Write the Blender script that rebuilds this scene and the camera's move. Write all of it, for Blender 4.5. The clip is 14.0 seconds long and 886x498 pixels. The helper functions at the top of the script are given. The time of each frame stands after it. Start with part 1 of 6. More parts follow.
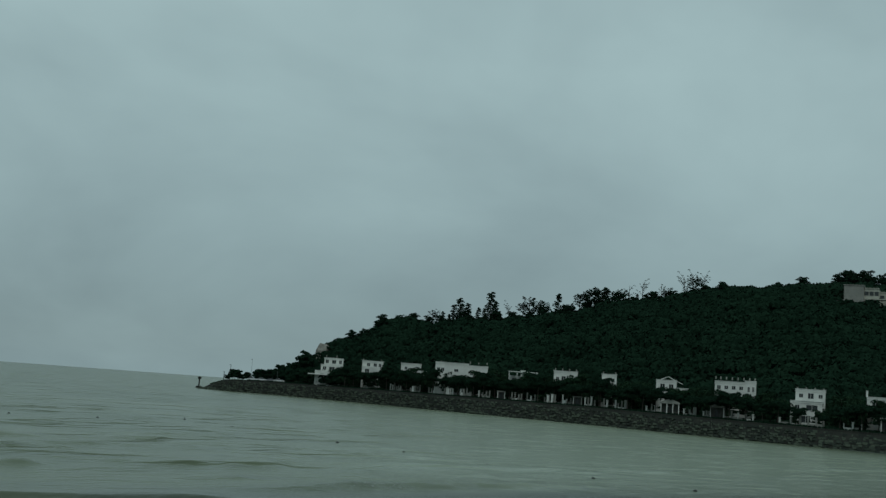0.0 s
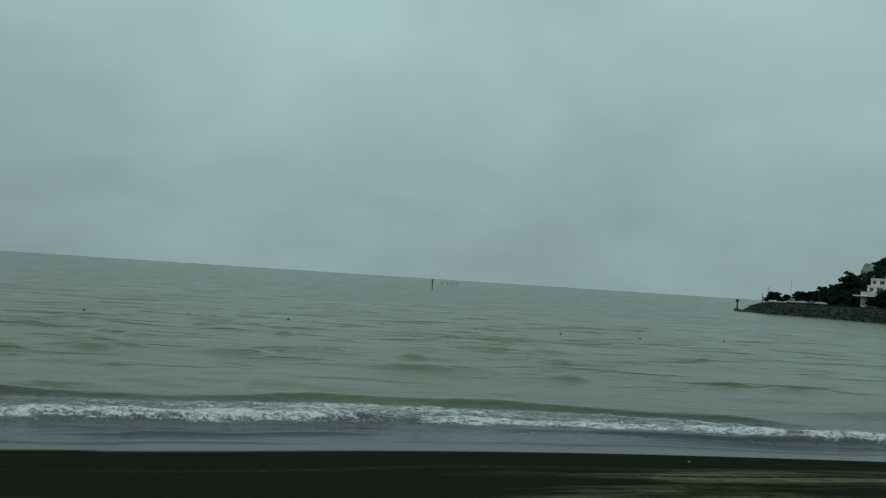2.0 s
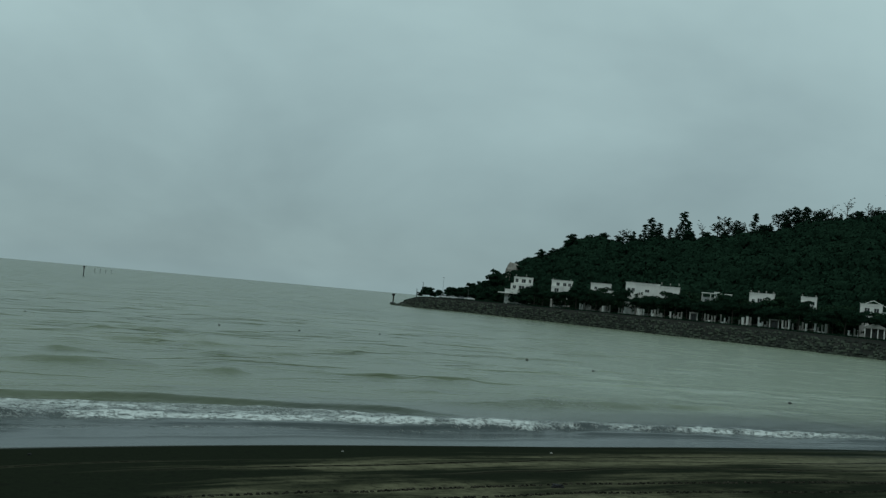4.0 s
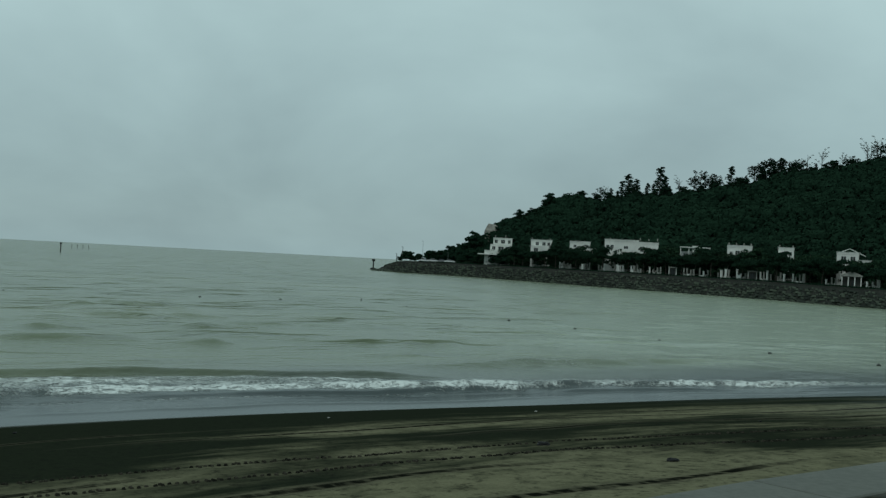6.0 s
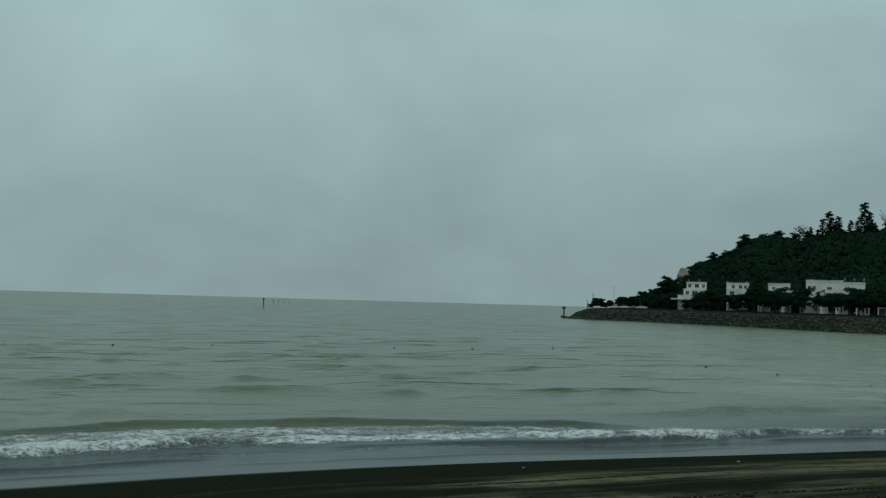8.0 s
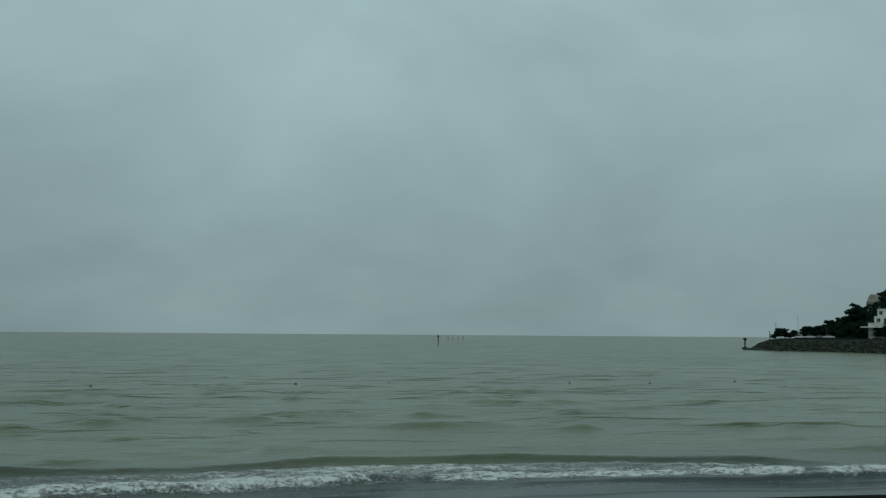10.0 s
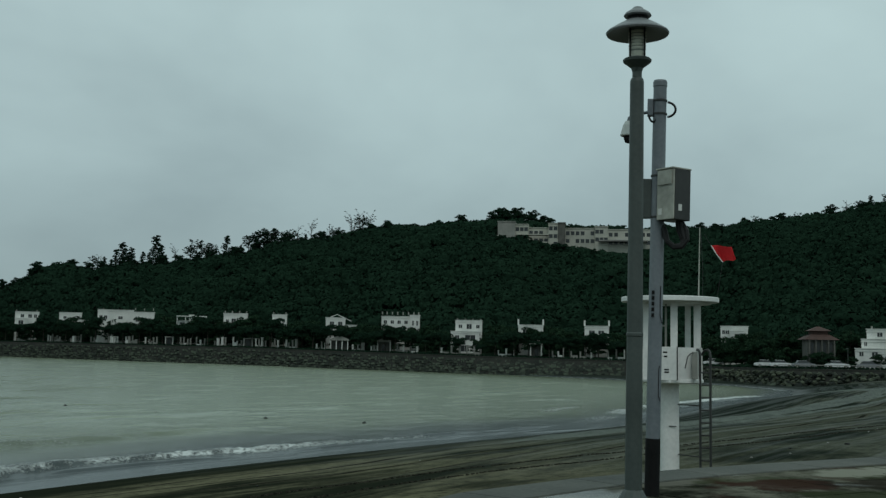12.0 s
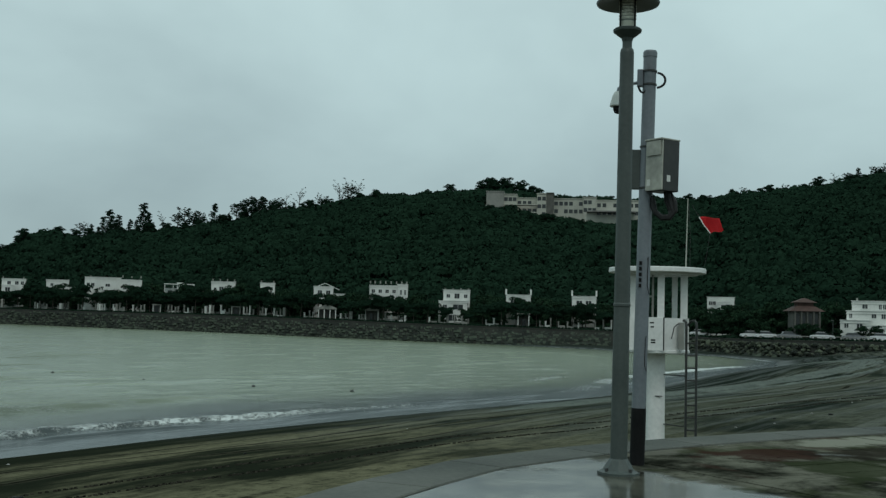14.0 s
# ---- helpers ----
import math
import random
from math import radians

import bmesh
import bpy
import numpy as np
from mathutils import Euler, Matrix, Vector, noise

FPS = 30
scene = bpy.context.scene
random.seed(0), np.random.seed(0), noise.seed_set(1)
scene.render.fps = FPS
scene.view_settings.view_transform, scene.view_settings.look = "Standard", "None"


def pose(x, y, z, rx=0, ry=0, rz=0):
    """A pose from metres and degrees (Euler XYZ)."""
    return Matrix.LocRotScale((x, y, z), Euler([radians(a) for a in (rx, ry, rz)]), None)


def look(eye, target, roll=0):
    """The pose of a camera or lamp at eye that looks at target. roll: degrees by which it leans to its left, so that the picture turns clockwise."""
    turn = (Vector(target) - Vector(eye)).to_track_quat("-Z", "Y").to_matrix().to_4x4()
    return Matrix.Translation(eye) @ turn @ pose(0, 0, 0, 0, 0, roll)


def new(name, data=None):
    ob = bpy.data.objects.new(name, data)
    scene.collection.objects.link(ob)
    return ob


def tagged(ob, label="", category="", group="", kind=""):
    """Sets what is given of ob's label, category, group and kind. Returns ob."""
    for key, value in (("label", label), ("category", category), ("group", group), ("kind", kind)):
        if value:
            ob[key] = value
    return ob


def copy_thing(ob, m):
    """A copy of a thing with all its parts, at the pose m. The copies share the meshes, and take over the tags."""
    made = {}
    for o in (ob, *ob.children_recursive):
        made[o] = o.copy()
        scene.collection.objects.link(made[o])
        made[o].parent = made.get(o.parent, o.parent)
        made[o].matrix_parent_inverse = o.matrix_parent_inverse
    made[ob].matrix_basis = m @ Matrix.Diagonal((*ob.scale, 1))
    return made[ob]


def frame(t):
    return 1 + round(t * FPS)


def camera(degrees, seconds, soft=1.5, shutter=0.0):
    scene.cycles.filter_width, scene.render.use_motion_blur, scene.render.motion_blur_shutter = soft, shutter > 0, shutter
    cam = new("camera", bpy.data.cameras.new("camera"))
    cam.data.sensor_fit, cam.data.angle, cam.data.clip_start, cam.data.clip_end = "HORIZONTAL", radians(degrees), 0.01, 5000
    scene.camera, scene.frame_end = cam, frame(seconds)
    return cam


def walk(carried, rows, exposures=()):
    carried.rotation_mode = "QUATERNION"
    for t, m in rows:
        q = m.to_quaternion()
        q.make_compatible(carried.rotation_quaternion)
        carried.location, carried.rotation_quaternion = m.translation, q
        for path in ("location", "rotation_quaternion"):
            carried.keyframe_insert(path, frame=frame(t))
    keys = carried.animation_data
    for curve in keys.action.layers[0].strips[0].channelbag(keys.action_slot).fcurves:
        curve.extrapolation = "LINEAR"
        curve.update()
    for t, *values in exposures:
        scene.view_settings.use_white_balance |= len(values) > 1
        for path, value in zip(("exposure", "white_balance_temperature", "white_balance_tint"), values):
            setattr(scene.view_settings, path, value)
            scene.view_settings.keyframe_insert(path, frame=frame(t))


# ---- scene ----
EYE = (0.0, 0.0, 6.0)          # standing on the promenade, 1.55 m above its paving


def aim(yaw, pitch, roll):
    """A turn on the spot: degrees clockwise from the headland's tip, upwards, and lean."""
    return Matrix.Translation(EYE) @ pose(0, 0, 0, 0, 0, -yaw) @ pose(0, 0, 0, 90 + pitch) @ pose(0, 0, 0, 0, 0, roll)


cam = camera(45.3, 14.0, soft=1.35)
walk(cam, [
    (0, aim(12.03, 7.67, 4.20)),
    (0.2, aim(5.29, 5.79, 4.12)),
    (0.5, aim(-6.06, 3.48, 3.89)),
    (0.7, aim(-12.49, 2.14, 3.73)),
    (1, aim(-18.84, 0.73, 3.65)),
    (1.5, aim(-20.78, 0.49, 3.64)),
    (2, aim(-15.88, 1.57, 3.72)),
    (2.5, aim(-7.96, 2.22, 4.52)),
    (3, aim(-0.23, 2.39, 4.78)),
    (3.5, aim(2.15, 2.32, 4.90)),
    (4, aim(2.18, 2.52, 5.09)),
    (4.2, aim(2.32, 2.35, 4.96)),
    (6.3, aim(3.54, 0.57, 2.78)),
    (6.5, aim(3.54, 0.90, 2.66)),
    (7, aim(2.31, 1.86, 2.43)),
    (7.5, aim(-1.87, 2.45, 2.22)),
    (8, aim(-6.83, 2.82, 1.62)),
    (8.2, aim(-8.70, 2.92, 1.53)),
    (9.2, aim(-15.40, 3.80, 0.95)),
    (9.9, aim(-16.20, 4.50, 0.45)),
    (10.3, aim(-14.02, 4.83, 0.25)),
    (10.5, aim(-10.38, 5.06, 0.40)),
    (11, aim(4.78, 5.69, 1.28)),
    (11.5, aim(21.81, 5.79, 1.24)),
    (12, aim(30.01, 5.31, 1.13)),
    (12.5, aim(31.01, 5.14, 1.38)),
    (13, aim(31.54, 5.08, 1.58)),
    (13.5, aim(31.86, 4.60, 1.66)),
    (14, aim(30.68, 3.68, 1.45)),
], exposures=[(0, -0.04, 6420, 10), (1.5, 0.18, 6450, 9), (3, 0.12, 6450, 9), (3.5, 0.25, 6450, 9), (4.2, 0.12, 6450, 9), (6.5, 0.36, 6500, 9), (7.5, 0.12, 6450, 9), (8.2, 0.1, 6450, 9), (11, -0.08, 6500, 10), (12, 0.25, 6620, 13), (13, 0.24, 6620, 13), (13.5, 0.38, 6620, 13), (14, 0.47, 6620, 13)])

# ---- world and light ----
world = bpy.data.worlds.new("overcast_sky")
scene.world = world
world.use_nodes = True
wn, wl = world.node_tree.nodes, world.node_tree.links
wn.clear()


def wnode(kind, **kw):
    n = wn.new(kind)
    for k, v in kw.items():
        n.inputs[k].default_value = v
    return n


w_out = wn.new("ShaderNodeOutputWorld")
w_bg = wn.new("ShaderNodeBackground")
w_sky = wn.new("ShaderNodeTexSky")
w_sky.sky_type, w_sky.sun_disc = "NISHITA", False
w_sky.sun_elevation, w_sky.sun_rotation = radians(50), radians(200)
w_bg_sky = wnode("ShaderNodeBackground", Strength=0.05)
w_co = wn.new("ShaderNodeTexCoord")
w_sep = wn.new("ShaderNodeSeparateXYZ")
w_up = wn.new("ShaderNodeMath"); w_up.operation = "MAXIMUM"; w_up.inputs[1].default_value = 0.0
w_add = wn.new("ShaderNodeMath"); w_add.operation = "ADD"; w_add.inputs[1].default_value = 0.50
w_dx = wn.new("ShaderNodeMath"); w_dx.operation = "DIVIDE"
w_dy = wn.new("ShaderNodeMath"); w_dy.operation = "DIVIDE"
w_cmb = wn.new("ShaderNodeCombineXYZ")
w_n1 = wnode("ShaderNodeTexNoise", Scale=1.9, Detail=5.0, Roughness=0.5, Distortion=0.25)
w_grad = wn.new("ShaderNodeValToRGB")
w_cloud = wn.new("ShaderNodeValToRGB")
w_mul = wn.new("ShaderNodeMixRGB"); w_mul.blend_type = "MULTIPLY"; w_mul.inputs[0].default_value = 1.0
w_sum = wn.new("ShaderNodeAddShader")
g = w_grad.color_ramp
g.elements[0].position, g.elements[0].color = 0.0, (0.212, 0.298, 0.312, 1)
g.elements[1].position, g.elements[1].color = 1.0, (0.46, 0.62, 0.63, 1)
e = g.elements.new(0.10); e.color = (0.242, 0.335, 0.346, 1)
e = g.elements.new(0.30); e.color = (0.355, 0.485, 0.490, 1)
c = w_cloud.color_ramp
c.elements[0].position, c.elements[0].color = 0.33, (0.83, 0.835, 0.845, 1)
c.elements[1].position, c.elements[1].color = 0.68, (1.15, 1.15, 1.14, 1)
wl.new(w_co.outputs["Generated"], w_sep.inputs[0])
wl.new(w_sep.outputs["Z"], w_up.inputs[0])
wl.new(w_up.outputs[0], w_grad.inputs[0])
wl.new(w_up.outputs[0], w_add.inputs[0])
wl.new(w_sep.outputs["X"], w_dx.inputs[0]); wl.new(w_add.outputs[0], w_dx.inputs[1])
wl.new(w_sep.outputs["Y"], w_dy.inputs[0]); wl.new(w_add.outputs[0], w_dy.inputs[1])
wl.new(w_dx.outputs[0], w_cmb.inputs[0]); wl.new(w_dy.outputs[0], w_cmb.inputs[1])
wl.new(w_cmb.outputs[0], w_n1.inputs["Vector"])
wl.new(w_n1.outputs["Fac"], w_cloud.inputs[0])
wl.new(w_grad.outputs[0], w_mul.inputs[1]); wl.new(w_cloud.outputs[0], w_mul.inputs[2])
wl.new(w_mul.outputs[0], w_bg.inputs["Color"])
w_bg.inputs["Strength"].default_value = 0.97
wl.new(w_sky.outputs[0], w_bg_sky.inputs["Color"])
w_bg_sky.inputs["Strength"].default_value = 0.004
wl.new(w_bg.outputs[0], w_sum.inputs[0]); wl.new(w_bg_sky.outputs[0], w_sum.inputs[1])
wl.new(w_sum.outputs[0], w_out.inputs["Surface"])

sun_data = bpy.data.lights.new("sun", "SUN")
sun_data.energy, sun_data.angle, sun_data.color = 0.5, radians(25), (1.0, 0.98, 0.94)
sun = new("sun", sun_data)
sun.matrix_world = look((-30, -60, 90), (0, 0, 0))


# ---- materials ----
def material(name):
    m = bpy.data.materials.new(name)
    m.use_nodes = True
    nt = m.node_tree
    return m, nt.nodes, nt.links, nt.nodes["Principled BSDF"]


def ramp(nodes, stops):
    r = nodes.new("ShaderNodeValToRGB")
    els = r.color_ramp.elements
    els[0].position, els[0].color = stops[0][0], (*stops[0][1], 1)
    els[1].position, els[1].color = stops[-1][0], (*stops[-1][1], 1)
    for p, col in stops[1:-1]:
        els.new(p).color = (*col, 1)
    return r


def surface(name, dark, light, rough=0.7, scale=3.0, fine=40.0, bump=0.15, metal=0.0, spec=0.4, island=0.0, obj=0.0, dist=0.01):
    """Two scales of colour variation, a fine bump, and if wished a random shade per piece."""
    m, n, l, b = material(name)
    co = n.new("ShaderNodeTexCoord")
    big = n.new("ShaderNodeTexNoise"); big.inputs["Scale"].default_value, big.inputs["Detail"].default_value = scale, 6
    small = n.new("ShaderNodeTexNoise"); small.inputs["Scale"].default_value, small.inputs["Detail"].default_value = fine, 4
    l.new(co.outputs["Object"], big.inputs["Vector"]); l.new(co.outputs["Object"], small.inputs["Vector"])
    mix = n.new("ShaderNodeMath"); mix.operation = "MULTIPLY_ADD"; mix.inputs[1].default_value = 0.65
    half = n.new("ShaderNodeMath"); half.operation = "MULTIPLY"; half.inputs[1].default_value = 0.35
    l.new(small.outputs["Fac"], half.inputs[0]); l.new(big.outputs["Fac"], mix.inputs[0]); l.new(half.outputs[0], mix.inputs[2])
    last = mix.outputs[0]
    if island or obj:
        src = n.new("ShaderNodeNewGeometry").outputs["Random Per Island"] if island else n.new("ShaderNodeObjectInfo").outputs["Random"]
        ad = n.new("ShaderNodeMath"); ad.operation = "MULTIPLY_ADD"; ad.inputs[1].default_value = island or obj
        sb = n.new("ShaderNodeMath"); sb.operation = "SUBTRACT"; sb.inputs[1].default_value = (island or obj) / 2
        l.new(src, ad.inputs[0]); l.new(last, ad.inputs[2]); l.new(ad.outputs[0], sb.inputs[0]); last = sb.outputs[0]
    r = ramp(n, [(0.3, dark), (0.7, light)])
    l.new(last, r.inputs[0]); l.new(r.outputs[0], b.inputs["Base Color"])
    b.inputs["Roughness"].default_value, b.inputs["Metallic"].default_value = rough, metal
    b.inputs["Specular IOR Level"].default_value = spec
    if bump:
        bp = n.new("ShaderNodeBump"); bp.inputs["Strength"].default_value, bp.inputs["Distance"].default_value = bump, dist
        l.new(small.outputs["Fac"], bp.inputs["Height"]); l.new(bp.outputs[0], b.inputs["Normal"])
    return m


M_LEAF = surface("leaf_dark_green", (0.008, 0.020, 0.0125), (0.0135, 0.032, 0.0195), rough=0.8, scale=0.035, fine=0.12, bump=0, spec=0.0, island=0.08)
M_LEAF_B = surface("leaf_olive", (0.007, 0.019, 0.011), (0.020, 0.042, 0.023), rough=0.8, scale=0.2, fine=1.0, bump=0, spec=0.0, island=0.4)
M_BARK = surface("bark", (0.02, 0.018, 0.014), (0.06, 0.05, 0.04), rough=0.9, scale=2, fine=30)
M_WHITE = surface("white_render", (0.42, 0.44, 0.41), (0.70, 0.71, 0.67), rough=0.8, scale=0.25, fine=3.0, bump=0.05)
M_CREAM = surface("cream_render", (0.26, 0.27, 0.23), (0.44, 0.44, 0.38), rough=0.85, scale=0.15, fine=2.0, bump=0.05)
M_GREYWALL = surface("weathered_shaded_render", (0.13, 0.14, 0.125), (0.30, 0.30, 0.27), rough=0.85, scale=0.3, fine=3.0, bump=0.05)
M_DIM = surface("dim_render", (0.045, 0.048, 0.042), (0.12, 0.12, 0.105), rough=0.9, scale=0.6, fine=4.0, bump=0.1)
M_ROOF = surface("roof_slab", (0.10, 0.10, 0.10), (0.24, 0.24, 0.22), rough=0.9, scale=0.5, fine=5)
M_TILE = surface("clay_roof", (0.036, 0.021, 0.017), (0.080, 0.044, 0.035), rough=0.85, scale=0.8, fine=8)
M_GLASS = surface("window_glass", (0.012, 0.016, 0.016), (0.03, 0.036, 0.036), rough=0.12, scale=0.5, fine=4, bump=0, spec=0.5)
M_STONE = surface("wall_stone", (0.007, 0.012, 0.008), (0.044, 0.059, 0.040), rough=0.9, scale=0.5, fine=4.0, bump=0.4, island=0.6, dist=0.1)
M_MORTAR = surface("wall_core", (0.006, 0.008, 0.006), (0.022, 0.024, 0.018), rough=0.95, scale=0.3, fine=3.0, bump=0.3, dist=0.1)
M_ROCKFACE = surface("cliff_rock", (0.09, 0.09, 0.08), (0.24, 0.23, 0.20), rough=0.9, scale=0.12, fine=1.0, bump=0.4, dist=0.3)
M_CONC = surface("concrete", (0.16, 0.165, 0.155), (0.32, 0.32, 0.29), rough=0.8, scale=1.2, fine=20)
M_POLE = surface("galvanised_grey_paint", (0.030, 0.041, 0.037), (0.066, 0.082, 0.074), rough=0.5, scale=1.5, fine=25, bump=0.04, spec=0.4)
M_POLE_L = surface("pale_grey_paint", (0.10, 0.118, 0.13), (0.175, 0.20, 0.215), rough=0.45, scale=1.5, fine=25, bump=0.04, spec=0.4)
M_BLACK = surface("black_paint", (0.006, 0.007, 0.007), (0.014, 0.014, 0.014), rough=0.6, scale=3, fine=30, bump=0.03, spec=0.1)
M_RUBBER = surface("black_rubber", (0.005, 0.006, 0.006), (0.012, 0.013, 0.013), rough=0.7, scale=3, fine=30)
M_STEEL = surface("brushed_steel", (0.20, 0.21, 0.18), (0.42, 0.43, 0.37), rough=0.5, scale=3.5, fine=14, bump=0.05, metal=0.0)
M_STEEL_D = surface("dark_steel_and_shaded_side", (0.016, 0.018, 0.017), (0.040, 0.043, 0.040), rough=0.45, scale=1.5, fine=14, bump=0.05)
M_GUARD = surface("guard_white_paint", (0.50, 0.52, 0.50), (0.74, 0.75, 0.72), rough=0.6, scale=1.0, fine=12, bump=0.06)
M_RED = surface("red_cloth", (0.42, 0.012, 0.016), (0.66, 0.025, 0.03), rough=0.8, scale=3, fine=40, bump=0.1)
M_LAMPGLASS = surface("lantern_glass", (0.10, 0.12, 0.10), (0.20, 0.22, 0.18), rough=0.15, scale=4, fine=20, bump=0, spec=0.5)
M_DIFF = surface("lantern_inner", (0.40, 0.40, 0.32), (0.62, 0.62, 0.52), rough=0.5, scale=4, fine=20, bump=0)
M_CAR = surface("white_car_paint", (0.48, 0.50, 0.50), (0.66, 0.68, 0.68), rough=0.3, scale=1, fine=5, bump=0)
M_CAR_G = surface("grey_car_paint", (0.12, 0.13, 0.14), (0.2, 0.21, 0.22), rough=0.3, scale=1, fine=5, bump=0)


def attr_vec(n, l, su, sd):
    """Texture coordinates along the shore and out from it, in metres, scaled."""
    a = n.new("ShaderNodeAttribute"); a.attribute_name = "along"
    d = n.new("ShaderNodeAttribute"); d.attribute_name = "cross"
    ma = n.new("ShaderNodeMath"); ma.operation = "MULTIPLY"; ma.inputs[1].default_value = su
    md = n.new("ShaderNodeMath"); md.operation = "MULTIPLY"; md.inputs[1].default_value = sd
    cx = n.new("ShaderNodeCombineXYZ")
    l.new(a.outputs["Fac"], ma.inputs[0]); l.new(d.outputs["Fac"], md.inputs[0])
    l.new(ma.outputs[0], cx.inputs[0]); l.new(md.outputs[0], cx.inputs[1])
    return cx.outputs[0]


def tex(n, l, vec, detail=5, rough=0.55, scale=1.0, dist=0.0):
    t = n.new("ShaderNodeTexNoise")
    t.inputs["Scale"].default_value, t.inputs["Detail"].default_value, t.inputs["Roughness"].default_value = scale, detail, rough
    t.inputs["Distortion"].default_value = dist
    l.new(vec, t.inputs["Vector"])
    return t.outputs["Fac"]


def math2(n, l, op, a, b):
    m = n.new("ShaderNodeMath"); m.operation = op
    for i, v in enumerate((a, b)):
        if isinstance(v, (int, float)):
            m.inputs[i].default_value = v
        else:
            l.new(v, m.inputs[i])
    return m.outputs[0]


def mixcol(n, l, fac, a, b):
    m = n.new("ShaderNodeMixRGB")
    for i, v in enumerate((fac, a, b)):
        if isinstance(v, tuple):
            m.inputs[i].default_value = (*v, 1)
        elif isinstance(v, (int, float)):
            m.inputs[i].default_value = v
        else:
            l.new(v, m.inputs[i])
    return m.outputs[0]


def rng(n, l, v, a, b, c=0.0, d=1.0):
    m = n.new("ShaderNodeMapRange"); m.interpolation_type = "SMOOTHSTEP"
    for i, x in enumerate((a, b, c, d)):
        m.inputs[i + 1].default_value = x
    l.new(v, m.inputs[0])
    return m.outputs[0]


def sea_material():
    m, n, l, b = material("sea_water")
    out = n.new("ShaderNodeAttribute"); out.attribute_name = "out"
    foam = n.new("ShaderNodeAttribute"); foam.attribute_name = "foam"
    geo = n.new("ShaderNodeNewGeometry")
    silt = tex(n, l, attr_vec(n, l, 0.012, 0.03), 4)
    mud = mixcol(n, l, rng(n, l, silt, 0.35, 0.65), (0.086, 0.108, 0.064), (0.112, 0.134, 0.082))
    # short dark dashes: the shaded faces of far wavelets, painted into the water colour
    wave_shade = rng(n, l, tex(n, l, attr_vec(n, l, 0.13, 0.26), 3, 0.5, 1.0, 0.5), 0.60, 0.68)
    mud = mixcol(n, l, math2(n, l, "MULTIPLY", wave_shade, 0.5), mud, (0.058, 0.074, 0.046))
    # paler water where the bay lies calm, by bearing; also flattens the bump below
    bay_calm = n.new("ShaderNodeAttribute"); bay_calm.attribute_name = "bay_calm"
    mud = mixcol(n, l, bay_calm.outputs["Fac"], mud, (0.205, 0.245, 0.178))
    depth = n.new("ShaderNodeAttribute"); depth.attribute_name = "depth"
    shallow = rng(n, l, math2(n, l, "ADD", depth.outputs["Fac"], math2(n, l, "MULTIPLY", math2(n, l, "SUBTRACT", tex(n, l, attr_vec(n, l, 0.06, 0.12), 5, 0.6), 0.5), 16.0)), 4.0, 19.0)
    col = mixcol(n, l, shallow, (0.034, 0.045, 0.046), mud)
    lace = tex(n, l, attr_vec(n, l, 1.7, 4.0), 6, 0.66, 1.0, 0.8)
    lace2 = tex(n, l, geo.outputs["Position"], 5, 0.65, 7.5, 0.4)
    cov = math2(n, l, "ADD", math2(n, l, "MULTIPLY", lace, 0.55), math2(n, l, "MULTIPLY", lace2, 0.45))
    thr = math2(n, l, "ADD", cov, math2(n, l, "MULTIPLY", foam.outputs["Fac"], 0.29))
    white = math2(n, l, "MULTIPLY", rng(n, l, thr, 0.61, 0.79), rng(n, l, foam.outputs["Fac"], 0.04, 0.3))
    film = math2(n, l, "MULTIPLY", foam.outputs["Fac"], 0.28)
    col = mixcol(n, l, film, col, (0.16, 0.19, 0.18))
    col = mixcol(n, l, white, col, (0.52, 0.56, 0.54))
    l.new(col, b.inputs["Base Color"])
    l.new(rng(n, l, white, 0, 1, 0.24, 0.8), b.inputs["Roughness"])
    b.inputs["IOR"].default_value = 1.33
    b.inputs["Specular IOR Level"].default_value = 0.3
    w1 = tex(n, l, attr_vec(n, l, 0.22, 0.40), 4, 0.5, 1.0, 0.4)
    w2 = tex(n, l, attr_vec(n, l, 0.9, 2.2), 4, 0.55)
    w0 = rng(n, l, tex(n, l, attr_vec(n, l, 0.085, 0.20), 4, 0.5, 1.0, 0.5), 0.52, 0.74)
    w0 = math2(n, l, "MULTIPLY", math2(n, l, "MULTIPLY", w0, 1.5), rng(n, l, out.outputs["Fac"], 14.0, 45.0))
    h = math2(n, l, "ADD", math2(n, l, "MULTIPLY", w1, 0.42), math2(n, l, "MULTIPLY", w2, 0.10))
    h = math2(n, l, "ADD", h, w0)
    h = math2(n, l, "MULTIPLY", h, rng(n, l, out.outputs["Fac"], 1.0, 14.0, 0.05, 1.0))
    h = math2(n, l, "MULTIPLY", h, rng(n, l, bay_calm.outputs["Fac"], 0.0, 1.0, 1.0, 0.12))
    h = math2(n, l, "ADD", h, math2(n, l, "MULTIPLY", white, 0.10))
    bp = n.new("ShaderNodeBump"); bp.inputs["Strength"].default_value, bp.inputs["Distance"].default_value = 0.8, 1.3
    l.new(h, bp.inputs["Height"]); l.new(bp.outputs[0], b.inputs["Normal"])
    return m


